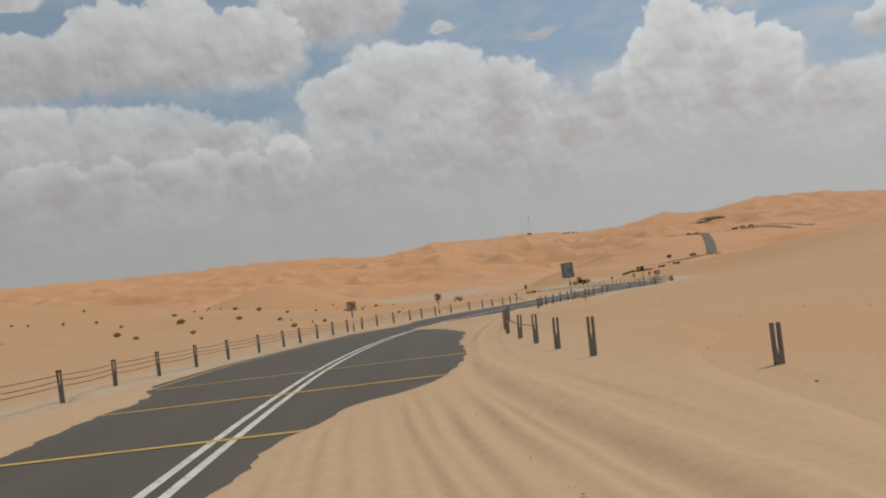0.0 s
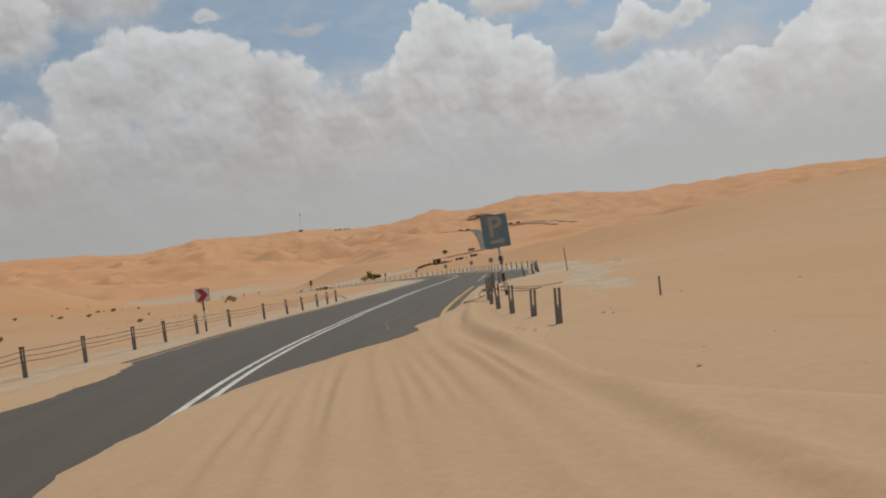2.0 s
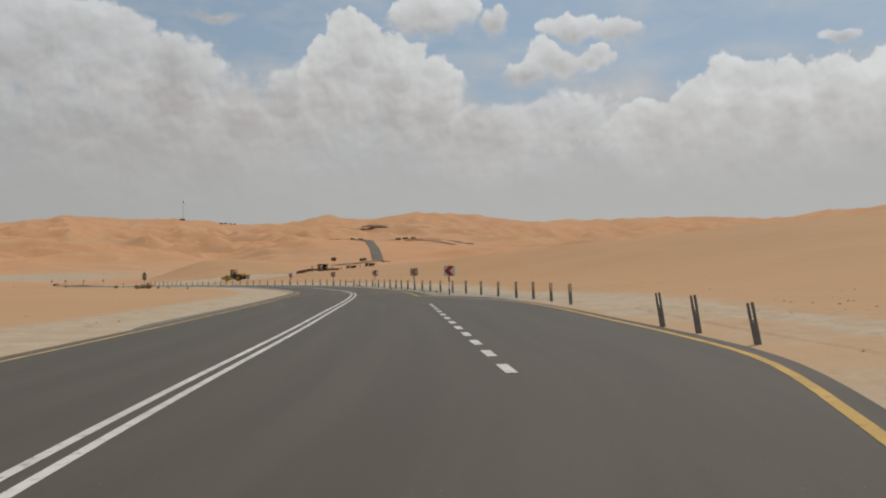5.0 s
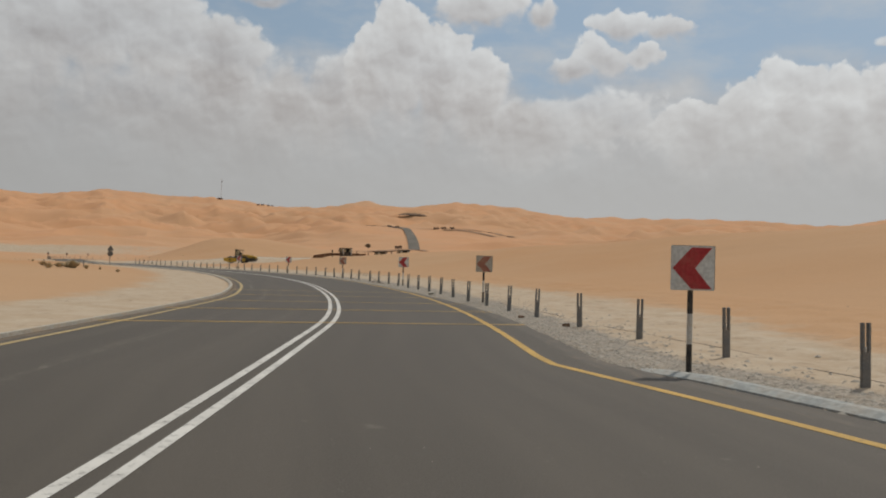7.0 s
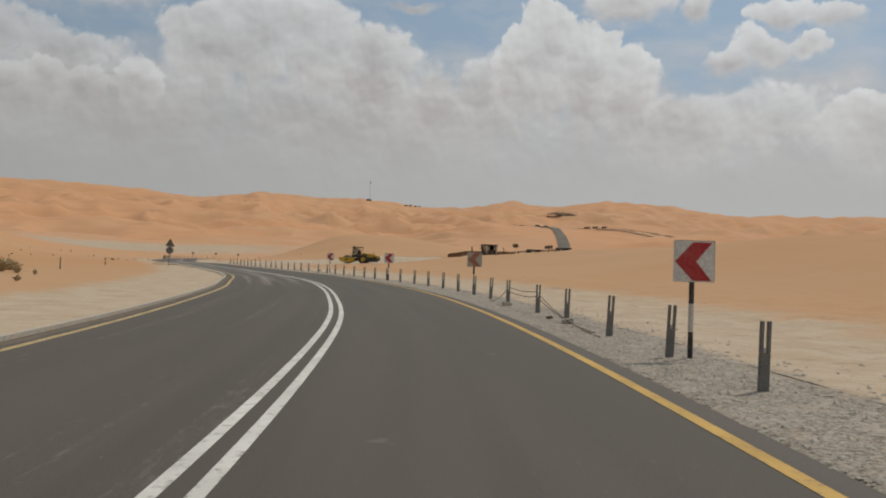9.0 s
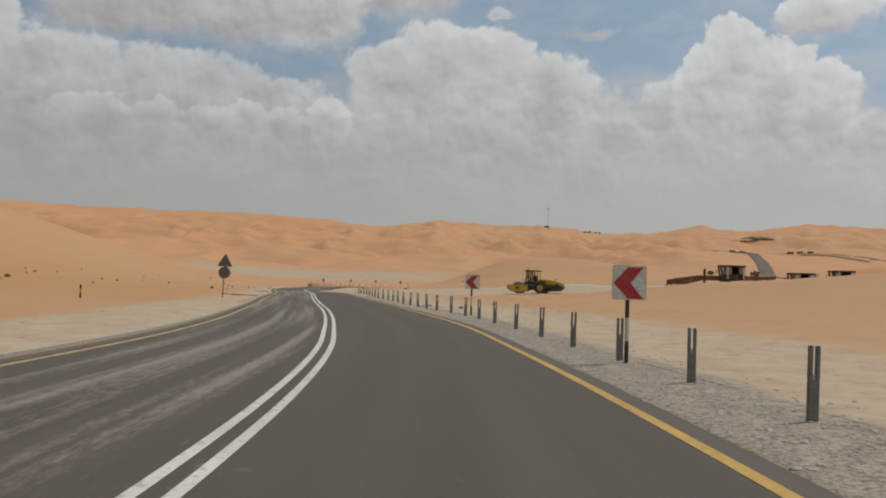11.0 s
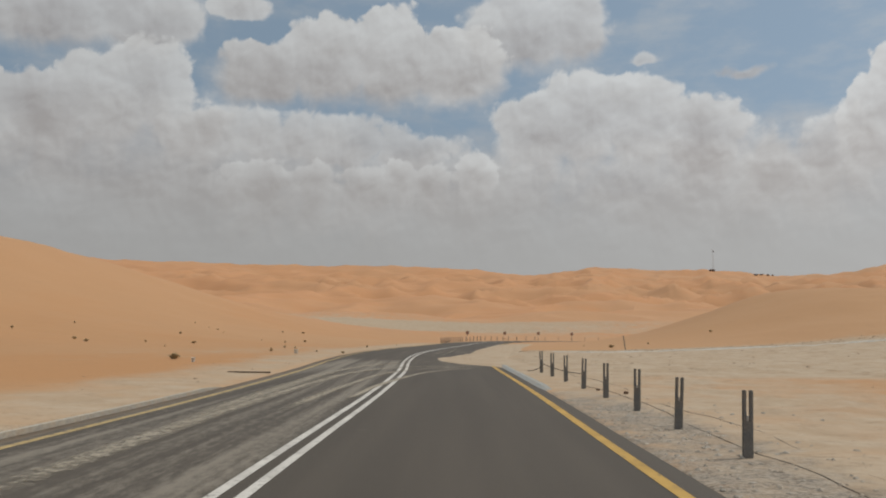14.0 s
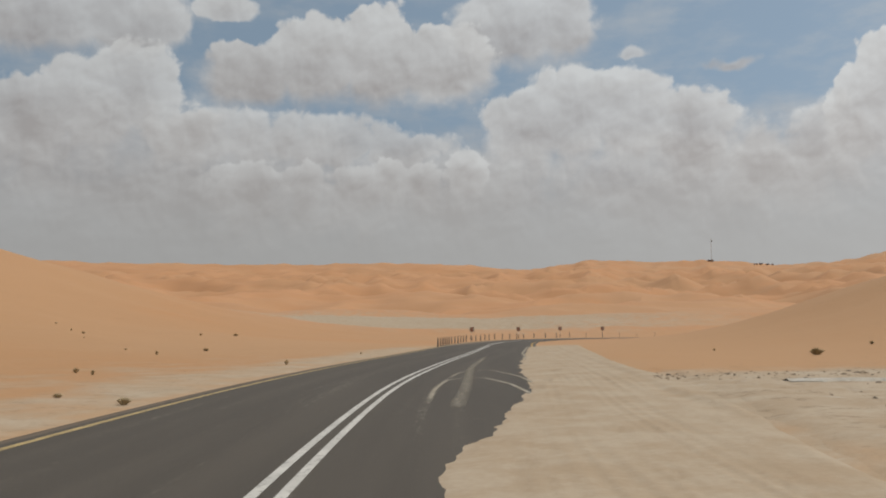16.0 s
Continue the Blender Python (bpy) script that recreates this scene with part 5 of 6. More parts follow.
def motor_grader(at, label):
    ob = thing("motor_grader", label, "motor grader", "parked graders", at)
    beam = [(-0.2, 1.8), (-0.2, 2.32), (2.6, 2.28), (4.6, 1.95), (5.6, 1.75), (5.6, 1.2), (4.5, 1.15), (2.1, 1.8)]
    part("main_beam", prism(beam, 0.38, "xz"), RUST, ob, "rusty arched front beam")
    part("front_plate", box(0.35, 2.0, 0.42, (5.5, 0, 0.86), 0.03), RUST, ob)
    part("front_axle", box(0.3, 1.7, 0.25, (4.7, 0, 0.62), 0.03), MACHINE_DARK, ob)
    blade = prism([(1.5, 0.15), (1.62, 0.45), (1.5, 0.8), (1.42, 0.8), (1.52, 0.45), (1.42, 0.15)], 3.6, "xz")
    part("blade", blade, RUST, ob, "curved steel blade")
    part("circle", tube(0.75, 0.75, (1.7, 0, 0.95), (1.7, 0, 1.08), 28), MACHINE_DARK, ob)
    for sy in (-1, 1):
        part("draw_bar", tube(0.07, 0.07, (4.5, sy * 0.1, 1.05), (1.8, sy * 0.5, 1.0), 8), MACHINE_DARK, ob)
        part("lift_ram", tube(0.06, 0.06, (1.9, sy * 0.55, 1.0), (1.9, sy * 0.4, 2.95), 8), MACHINE_DARK, ob)
        wheel(ob, 4.7, sy * 1.0, 0.62, 0.62, 0.36, RUST)
        for x in (-2.0, -3.5):
            wheel(ob, x, sy * 1.0, 0.66, 0.66, 0.42, RUST)
    part("cab_base", box(2.1, 1.5, 0.9, (-0.7, 0, 1.1), 0.04), MACHINE_DARK, ob)
    for x0, x1, paint in ((0.25, 0.42, MACHINE_DARK), (-0.25, -0.2, POLE_WHITE), (-1.75, -1.85, POLE_WHITE)):
        for sy in (-1, 1):
            part("cab_pillar", tube(0.10, 0.09, (x0, sy * 0.68, 2.0), (x1, sy * 0.74, 3.2), 8), paint, ob)
    part("cab_panel", box(1.9, 1.36, 0.5, (-0.75, 0, 2.0), 0.03), MACHINE_DARK, ob)
    part("cab_seat", box(0.7, 0.6, 0.75, (-1.1, 0, 2.45), 0.06), MACHINE_DARK, ob)
    for sy in (-1, 1):
        part("side_window", prism([(0.2, 2.5), (0.3, 3.15), (-1.75, 3.15), (-1.68, 2.5)], 0.02, "xz", at=(0, sy * 0.7, 0)), GLASS, ob)
    part("roof", box(2.55, 1.7, 0.18, (-0.7, 0, 3.18), 0.05), MACHINE_DARK, ob, "dark cab roof")
    part("mirror", box(0.06, 0.2, 0.36, (0.6, -0.95, 2.55), 0.02), MACHINE_DARK, ob)
    part("mirror_arm", tube(0.02, 0.02, (0.3, -0.7, 2.9), (0.6, -0.95, 2.85), 6), MACHINE_DARK, ob)
    part("engine_box", box(3.0, 1.25, 1.32, (-3.2, 0, 1.0), 0.06), RUST, ob, "brown engine box")
    part("exhaust", tube(0.06, 0.06, (-2.9, 0.2, 2.25), (-2.9, 0.2, 2.95), 8), MACHINE_DARK, ob)
    part("intake", tube(0.08, 0.08, (-3.2, -0.2, 2.05), (-3.2, -0.2, 2.5), 8), MACHINE_DARK, ob)
    part("rear_ripper", box(0.5, 1.6, 0.5, (-4.8, 0, 0.8), 0.03), RUST, ob)
    return ob


for px, py, label in ((67.9, 253.2, "dark motor grader with rusty beam behind the sand bank"), (76.3, 257.0, "second dark motor grader parked behind the first"),
                      (83.0, 262.5, "third dark motor grader at the end of the row")):
    motor_grader(pose(px, py, ground(px, py) - 0.15, 0, 0, 172), label)

# ---- far slope: road, wheel tracks, vehicles, mast ----


def draped(name, points, width, material, label, lift=0.6, category="track"):
    run = along(points, 9.0)
    gx, gy = [], []
    for px, py, turn in run:
        c, sn = math.cos(radians(turn)), math.sin(radians(turn))
        offs = np.linspace(-width / 2, width / 2, 5)
        gx.append(px + offs * c)
        gy.append(py + offs * sn)
    gx, gy = np.array(gx), np.array(gy)
    gz = np.array([[ground(a, b) for a, b in zip(r, q)] for r, q in zip(gx, gy)])
    gz = np.maximum(gz, gz.mean(axis=1, keepdims=True) - 1.0) + lift
    me = grid_mesh(name, gx, gy, gz, material)
    return tagged(new(name, me), label, category, kind="structure")


FAR_ROAD = Paint("far_asphalt", 1.0)
FAR_ROAD.b.inputs["Specular IOR Level"].default_value = 0.0
FAR_ROAD.colour(FAR_ROAD.mix(FAR_ROAD.ramp(FAR_ROAD.noise(FAR_ROAD.pos(), 0.08, 4.0), 0.3, 0.7), (0.14, 0.13, 0.115), (0.19, 0.172, 0.148)))
TRACK = Paint("track_earth", 0.95)
TRACK.colour(TRACK.mix(TRACK.ramp(TRACK.noise(TRACK.pos(), 0.06, 4.0), 0.3, 0.7), (0.24, 0.145, 0.085), (0.33, 0.20, 0.115)))
draped("road_far", [(143, 546), (155, 551), (168, 559), (185, 573), (206, 596), (228, 650), (242, 712)], 3.6, TRACK.m, "grey asphalt road in the hollow", 0.5, "road")
draped("road_far", [(242, 712), (246.3, 729), (274.4, 815), (303.8, 910), (329.4, 997), (349.4, 1064), (352, 1088), (348, 1108), (335.6, 1131), (318, 1142)], 10.0, FAR_ROAD.m, "grey asphalt road climbing the far slope", 0.8, "road")
draped("track_far", [(412, 1090), (432, 1082), (446, 1066), (450, 1040), (446, 1000), (436, 950), (428, 915)], 8.5, TRACK.m, "brown graded track on the far slope", 0.7)
draped("track_far", [(404, 1078), (416, 1066), (422, 1040), (420, 1000), (412, 950), (404, 915)], 7.0, TRACK.m, "brown graded track on the far slope", 0.7)
draped("track_far", [(360, 1086), (390, 1090), (412, 1090)], 3.0, TRACK.m, "thin brown track on the far slope", 0.6)


def far_truck(x, y, turn, length=9.0, label="dark lorry parked on the far ridge"):
    ob = thing("lorry", label, "lorry", "far lorries", pose(x, y, ground(x, y), 0, 0, turn))
    k = length / 9.0
    part("chassis", box(8.8 * k, 2.4 * k, 0.5 * k, (0, 0, 0.8 * k), 0.05), FAR_DARK, ob)
    part("cab", box(2.2 * k, 2.5 * k, 2.2 * k, (3.2 * k, 0, 1.2 * k), 0.25 * k), FAR_DARK, ob)
    part("load_bed", box(6.0 * k, 2.5 * k, 1.6 * k, (-1.2 * k, 0, 1.25 * k), 0.08), FAR_DARK, ob)
    for wx in (3.0, -1.6, -3.2):
        for sy in (-1, 1):
            part("wheel", tube(0.55 * k, 0.55 * k, (wx * k, sy * 1.0 * k, 0.55 * k), (wx * k, sy * 1.3 * k, 0.55 * k), 12), RUBBER, ob)
    return ob


for k, (px, py) in enumerate(((277, 1862), (287, 1866), (299, 1868), (309, 1876))):
    far_truck(px, py, 20 + 15 * k, 7.5)
far_truck(350, 1104, 120, 6.5, "dark lorry on the far road")
far_truck(188, 592, 40, 6.5, "dark lorry parked beside the far road")
far_truck(343, 1117, 140, 6.0, "dark lorry on the far road")
for k, (px, py) in enumerate(((398, 1088), (409, 1090), (421, 1090))):
    far_truck(px, py, 10 + 8 * k, 7.5, "brown lorry beside the graded track")


def lumpy(name, length, width, height, seed, n=26):
    """A long, uneven bank of earth."""
    u = np.linspace(-0.5, 0.5, n)
    v = np.linspace(-0.5, 0.5, 9)
    V, U = np.meshgrid(v, u)
    taper = np.clip(1 - (2 * np.abs(U)) ** 4, 0, 1)
    Z = height * np.cos(np.pi * V) * taper * (0.75 + 0.5 * lattice(U * 7 + seed, V * 2, seed)) - 0.15 * height
    return grid_mesh(name, U * length, V * width * (0.8 + 0.4 * lattice(U * 5, V * 0, seed + 3)), Z, FAR_DARK)


part_ob = new("earth_bank", lumpy("earth_bank", 48, 10, 4.5, 3))
part_ob.matrix_basis = pose(462, 1376, ground(462, 1376), 0, 0, -10)
tagged(part_ob, "long dark brown earth bank on the far slope", "earth bank")

mast = thing("radio_mast", "thin steel radio mast standing on the far ridge", "mast", at=pose(197, 1842, ground(197, 1842)))
part("shaft", tube(0.36, 0.22, (0, 0, -2), (0, 0, 44), 8), CONCRETE, mast)
part("antenna", box(2.2, 1.0, 2.6, (0.8, 0, 37), 0.1), SIGN_BACK, mast)
part("base_hut", box(10, 6, 4, (-2, 0, -0.5), 0.2), FAR_DARK, mast)

# ---- shrubs ----


def shrub_mesh(seed, r=0.45, h=0.45, count=120):
    """Thin dry twigs and narrow leaves that spread from one root."""
    g = random.Random(seed)
    verts, faces = [], []
    for k in range(count):
        a, lean = g.uniform(0, 2 * math.pi), g.uniform(0.1, 1.0) ** 0.7
        length = g.uniform(0.55, 1.0)
        tip = Vector((math.cos(a) * r * lean * length, math.sin(a) * r * lean * length, h * length * (1.1 - 0.65 * lean)))
        root = Vector((math.cos(a) * r * 0.18 * lean, math.sin(a) * r * 0.18 * lean, -0.03))
        mid = root.lerp(tip, 0.55) + Vector((g.uniform(-0.1, 0.1) * r, g.uniform(-0.1, 0.1) * r, 0.12 * h))
        w = Vector((-math.sin(a), math.cos(a), g.uniform(-0.6, 0.6))).normalized() * r * g.uniform(0.03, 0.075)
        i = len(verts)
        verts += [root - w * 0.4, root + w * 0.4, mid + w, mid - w, tip]
        faces += [(i, i + 1, i + 2, i + 3), (i + 3, i + 2, i + 4)]
    return mesh_of("shrub", verts, faces, SHRUB)


SHRUBS = [shrub_mesh(k, r, h, n) for k, (r, h, n) in enumerate(((0.45, 0.42, 140), (0.6, 0.4, 170), (0.32, 0.35, 100), (0.8, 0.5, 220)))]


def shrub(x, y, size, kind, label="small dry desert shrub rooted in sand"):
    ob = new("shrub", SHRUBS[kind])
    ob.matrix_basis = pose(x, y, ground(x, y), 0, 0, rnd.uniform(0, 360)) @ Matrix.Diagonal((size, size, size * rnd.uniform(1.2, 1.9), 1))
    return tagged(ob, label, "shrub", "desert shrubs")


rnd = random.Random(11)
for k in range(70):
    t = rnd.random()
    y = 62 + 150 * t
    x = float(centre_x(y)) - rnd.uniform(26, 95) - 12 * t
    shrub(x, y, rnd.uniform(0.45, 1.15), rnd.randrange(4))
for px, py, sz, kd in ((-35.6, 93.2, 2.0, 3), (-22.1, 97, 1.7, 1), (-30, 104, 1.8, 3), (-15, 118, 1.6, 1), (24.2, 178.2, 1.9, 3), (22.9, 180.8, 1.8, 1), (23.6, 181.6, 1.9, 3), (20.5, 191.3, 1.6, 1),
                       (22.6, 173.3, 1.5, 1), (28.2, 168.1, 1.0, 0), (26.6, 176, 1.1, 2), (25.4, 177.2, 1.4, 0), (14.3, 282.6, 1.1, 1), (5.5, 293, 1.2, 0), (-9.8, 288.4, 1.5, 1), (31.8, 301.7, 1.6, 3),
                       (41, 312, 1.2, 1), (35, 306, 1.1, 0), (29, 311, 1.0, 2)):
    shrub(px, py, sz * (0.62 if py < 270 else 0.33), kd)
for k in range(26):
    y = rnd.uniform(262, 345)
    x = float(left_x(min(y, 330))) - 2.2 - rnd.uniform(0, 34) ** 1.0
    shrub(x, y, rnd.uniform(0.25, 0.62), rnd.randrange(4))
for k in range(26):
    y = rnd.uniform(225, 300)
    shrub(float(left_x(y)) - rnd.uniform(30, 62), y, rnd.uniform(0.5, 1.0), rnd.randrange(4))


TREE_LEAF = worn("dusty_leaf", (0.27, 0.22, 0.15), rough=0.95, amount=0.5, scale=0.5)


def far_tree(x, y, size):
    ob = thing("tree", "round dusty grey-brown tree far off in the sand", "tree", at=pose(x, y, ground(x, y)))
    part("trunk", tube(0.3 * size, 0.16 * size, (0, 0, -0.5), (0, 0, 1.6 * size), 8), TIMBER, ob)
    g = random.Random(5)
    verts, faces = [], []
    for k in range(900):
        d = Vector((g.gauss(0, 1), g.gauss(0, 1), g.gauss(0, 0.75))).normalized() * g.uniform(0.45, 1.0) * size
        c = Vector((d.x * 1.5, d.y * 1.5, 2.1 * size + d.z * 1.1))
        u = Vector((g.uniform(-1, 1), g.uniform(-1, 1), g.uniform(-1, 1))).normalized() * 0.24 * size
        w = u.cross(Vector((g.uniform(-1, 1), g.uniform(-1, 1), 1))).normalized() * 0.15 * size
        i = len(verts)
        verts += [c - u, c + w, c + u, c - w]
        faces.append((i, i + 1, i + 2, i + 3))
    part("crown", mesh_of("crown", verts, faces, TREE_LEAF), None, ob)
    return ob


far_tree(223, 789, 1.7)

# ---- loose stones, cables and litter ----


def sand_top(x, y):
    """Height of the sand at a place, blown drifts included."""
    d = x - float(drift_x(min(max(y, -60), 71)))
    return max(ground(x, y), 0.058 * d**0.75 + 0.004) if -46 < y < 68 and 0.2 < d < 4.6 else ground(x, y)



def pebble_field(name, places, material, label, category, seed):
    """Many small angular stones in one mesh."""
    g = random.Random(seed)
    verts, faces = [], []
    base = [(1, 0, -0.25), (0.45, 0.85, -0.3), (-0.55, 0.8, -0.25), (-1, -0.1, -0.3), (-0.4, -0.85, -0.25), (0.6, -0.75, -0.3), (0.35, 0.15, 0.55), (-0.35, -0.1, 0.62)]
    tris = [(0, 1, 6), (1, 2, 6), (2, 7, 6), (2, 3, 7), (3, 4, 7), (4, 5, 7), (5, 6, 7), (5, 0, 6)]
    for x, y, z, r in places:
        a = g.uniform(0, 6.28)
        c, sn, fx, fy, fz = math.cos(a), math.sin(a), g.uniform(0.6, 1.1), g.uniform(0.5, 1.0), g.uniform(0.25, 0.6)
        i = len(verts)
        for bx, by, bz in base:
            bx, by, bz = bx * fx * r * g.uniform(0.8, 1.2), by * fy * r * g.uniform(0.8, 1.2), bz * fz * r
            verts.append((x + bx * c - by * sn, y + bx * sn + by * c, z + bz + 0.1 * r))
        faces += [tuple(i + k for k in f) for f in tris]
    return tagged(new(name, mesh_of(name, verts, faces, material)), label, category, kind="stuff")


g = random.Random(21)
places = []
for k in range(24000):
    y = g.uniform(93, 248) if g.random() < 0.55 else g.uniform(100, 165)
    off = float(shoulder(y)) + abs(g.gauss(0, 1.25))
    x = float(right_x(y)) + off
    r = 0.010 + 0.055 * g.random() ** 4
    places.append((x, y, ground(x, y) + 0.026, r))
pebble_field("gravel", places, STONE, "grey broken gravel strewn along the verge", "gravel", 1)
places = []
for k in range(1500):
    y = g.uniform(-20, 300)
    side = g.random() < 0.3
    x = float(left_x(y)) - 1.3 - abs(g.gauss(0, 3)) if side else float(right_x(y)) + 1.3 + abs(g.gauss(0, 5))
    places.append((x, y, ground(x, y), 0.012 + 0.06 * g.random() ** 5))
for k in range(420):
    x, y = g.gauss(2, 5.5), g.gauss(88, 9)
    places.append((x, y, ground(x, y), 0.03 + 0.13 * g.random() ** 4))
for k in range(300):
    y = g.uniform(55, 82)
    x = float(layby_line(min(y, 77))) + 3 + abs(g.gauss(0, 4))
    places.append((x, y, ground(x, y), 0.02 + 0.07 * g.random() ** 4))
for k in range(80):
    y = g.uniform(108, 250)
    x = float(right_x(y)) + g.uniform(3, 12)
    places.append((x, y, ground(x, y), 0.02 + 0.09 * g.random() ** 4))
for k in range(900):
    x, y = g.uniform(28, 66), g.uniform(263, 291)
    if x > float(end_drift_x(y)) + 5 and float(lattice(np.array(x / 5.0), np.array(y / 2.2), 61)) > -0.05:
        places.append((x, y, ground(x, y) + 0.02, 0.02 + 0.10 * g.random() ** 4))
for k in range(90):
    y = g.uniform(-19.5, -10.5)
    x = float(trail(y)) + g.choice((1.36, 1.9, 2.4)) + g.gauss(0, 0.06)
    places.append((x, y, 0.058 * (x - float(drift_x(y))) ** 0.75, 0.006 + 0.02 * g.random() ** 3))
for k in range(80):
    u = g.random()
    x, y = 7.85 + 0.75 * u + g.gauss(0, 0.16), 23.5 + 4.5 * u + g.gauss(0, 0.2)
    places.append((x, y, 0.058 * (x - float(drift_x(y))) ** 0.75, 0.006 + 0.022 * g.random() ** 3))
pebble_field("clods", places, CLOD, "dark earth clods and stones scattered on the sand", "clods", 2)
places = []
for k in range(2600):
    u = g.random()
    x = 23.5 + 60 * u
    y = 290.4 + 2 * u + g.gauss(0, 0.9) + 0.5 * math.sin(x * 0.6)
    places.append((x, y, ground(x, y) + 0.02, 0.025 + 0.075 * g.random() ** 3))
pebble_field("debris_line", places, CLOD, "line of dark clods along the salt track", "debris", 3)
run = np.linspace(28, 90, 120)
salt_y = 287.6 + 0.03 * (run - 28) + 0.4 * np.sin(run * 0.35)
sx = np.stack([run, run, run], 1)
sy = np.stack([salt_y - 0.35 - 0.2 * np.sin(run), salt_y, salt_y + 0.4 + 0.25 * np.sin(run * 0.7)], 1)
sz = np.array([[ground(a, b) for a, b in zip(r, q)] for r, q in zip(sx, sy)]) + np.array([0.0, 0.11, 0.0]) + 0.09 * lattice(sx / 2.1, sy / 0.7, 51)
tagged(new("salt_strip", grid_mesh("salt_strip", sx, sy, sz, SALT)), "white salt crust strip along a sand track", "salt crust", kind="structure")


def lying_cable(f, y0, y1, off, seed, label="slack steel cable lying on the ground"):
    q = np.arange(y0, y1, 0.7)
    pts = []
    for y in q:
        x = float(f(y)) + off + 0.45 * float(lattice(np.array(y / 6.0), np.array(seed + 0.5), seed)) + 0.2 * float(lattice(np.array(y / 1.7), np.array(seed + 0.5), seed + 9))
        pts.append((x, y, sand_top(x, y) + (0.02 if y > 90 else 0.012) + 0.02 * float(lattice(np.array(y / 2.3), np.array(seed + 0.5), seed + 3))))
    return tagged(part("barrier_cable", cord(pts, 0.006, 5), CABLE), label, "cable", "barrier cables")


for k, (y0, y1, off) in enumerate(((104, 168, 0.7), (150, 214, 0.35), (196, 258, 0.35), (206, 262, 1.0))):
    lying_cable(main_line, y0, y1, off, 40 + k)
for k, (y0, y1, off) in enumerate(((43, 60, 0.25), (47, 58, 0.75))):
    lying_cable(layby_line, y0, y1, off, 60 + k)


def loose_loop(x, y, r, lift, seed):
    gg = random.Random(seed)
    pts = []
    for k in range(26):
        a = 2 * math.pi * 1.25 * k / 25
        pts.append((x + r * math.cos(a) * (1 + 0.1 * k / 25), y + 0.4 * r * math.sin(a), ground(x, y) + lift + 0.75 * r * (1 + math.sin(a)) * gg.uniform(0.9, 1.1)))
    return tagged(part("cable_loop", cord(pts, 0.013, 5), CABLE), "loop of stiff steel cable sprung up from the sand", "cable", "barrier cables")


loose_loop(15.0, 47.0, 0.22, 0.02, 1)
loose_loop(15.6, 46.9, 0.26, 0.0, 2)
loose_loop(13.4, 43.0, 0.2, 0.0, 3)
for k, (a, b) in enumerate((((12.54, 39.8, 0.42), (14.9, 41.0, 0.02)), ((13.5, 41.2, 0.35), (15.3, 41.6, 0.02)), ((13.6, 41.0, 0.3), (16.6, 42.6, 0.02)), ((5.78, 4.5, 0.45), (6.9, 3.4, 0.02)), ((12.4, 39.8, 0.2), (11.8, 41.2, 0.02)),
                           ((29.95, 261.0, 0.35), (31.6, 260.0, 0.02)), ((29.95, 261.0, 0.3), (29.2, 262.6, 0.02)))):
    pts = []
    for t in np.linspace(0, 1, 9):
        x, y = a[0] + (b[0] - a[0]) * t, a[1] + (b[1] - a[1]) * t
        pts.append((x, y, sand_top(x, y) + max(0.012, a[2] * (1 - t) ** 2 + b[2] * t)))
    tagged(part("barrier_cable", cord(pts, 0.014, 5), CABLE), "broken steel cable hanging from a post to the sand", "cable", "barrier cables")


def plank(x, y, length, width, turn, label="weathered dark plank lying on the sand"):
    bm = box(length, width, 0.05, (0, 0, 0), 0.01)
    for v in bm.verts:
        v.co.z += 0.02 * math.sin(v.co.x * 2.3) + 0.01
    ob = part("plank", bm, TIMBER, None, "", pose(x, y, ground(x, y) - 0.01, 0, 2, turn))
    return tagged(ob, label, "plank", "loose planks")


plank(16.9, 45.3, 1.1, 0.14, -25)
plank(8.1, 16.0, 0.32, 0.14, 20)
plank(14.6, 45.4, 0.3, 0.07, 10)
plank(12.5, 42.2, 0.5, 0.06, 35)
plank(28.55, 266.6, 1.1, 0.06, -30)
for a, b in (((25.6, 235.2), (22.9, 233.5)), ((25.0, 234.3), (23.8, 233.2)), ((20.9, 256.6), (19.6, 255.9))):
    plank((a[0] + b[0]) / 2, (a[1] + b[1]) / 2, math.hypot(a[0] - b[0], a[1] - b[1]), 0.07, math.degrees(math.atan2(a[1] - b[1], a[0] - b[0])), "long thin rusty pipe half sunk in sand")


def bucket(x, y, r, h, label):
    ob = thing("bucket", label, "bucket", at=pose(x, y, ground(x, y) - 0.02, 3, 4, 0))
    part("body", tube(r * 0.88, r, (0, 0, 0), (0, 0, h), 20), BUCKET, ob)
    part("rim", tube(r * 1.06, r * 1.06, (0, 0, h - 0.04), (0, 0, h), 20), BUCKET, ob)
    return ob


bucket(12.62, 278.5, 0.13, 0.28, "white plastic bucket lying beside the road")
bucket(14.55, 262.5, 0.08, 0.22, "small white plastic can on the sand")
stake = thing("marker_stake", "short green and yellow marker stake in the sand", "stake", at=pose(22.2, 211.9, ground(22.2, 211.9)))
part("lower", tube(0.05, 0.05, (0, 0, -0.2), (0, 0, 0.3), 8), MACHINE_DARK, stake)
part("middle", tube(0.05, 0.05, (0, 0, 0.3), (0, 0, 0.5), 8), MACHINE_YELLOW, stake)
part("top", tube(0.05, 0.05, (0, 0, 0.5), (0, 0, 0.7), 8), MACHINE_DARK, stake)
stake2 = thing("marker_stake", "thin dark stake in the sand beside shrubs", "stake", at=pose(24.6, 188, ground(24.6, 188)))
part("shaft", tube(0.04, 0.035, (0, 0, -0.2), (0, 0, 0.75), 8), POST_STEEL, stake2)
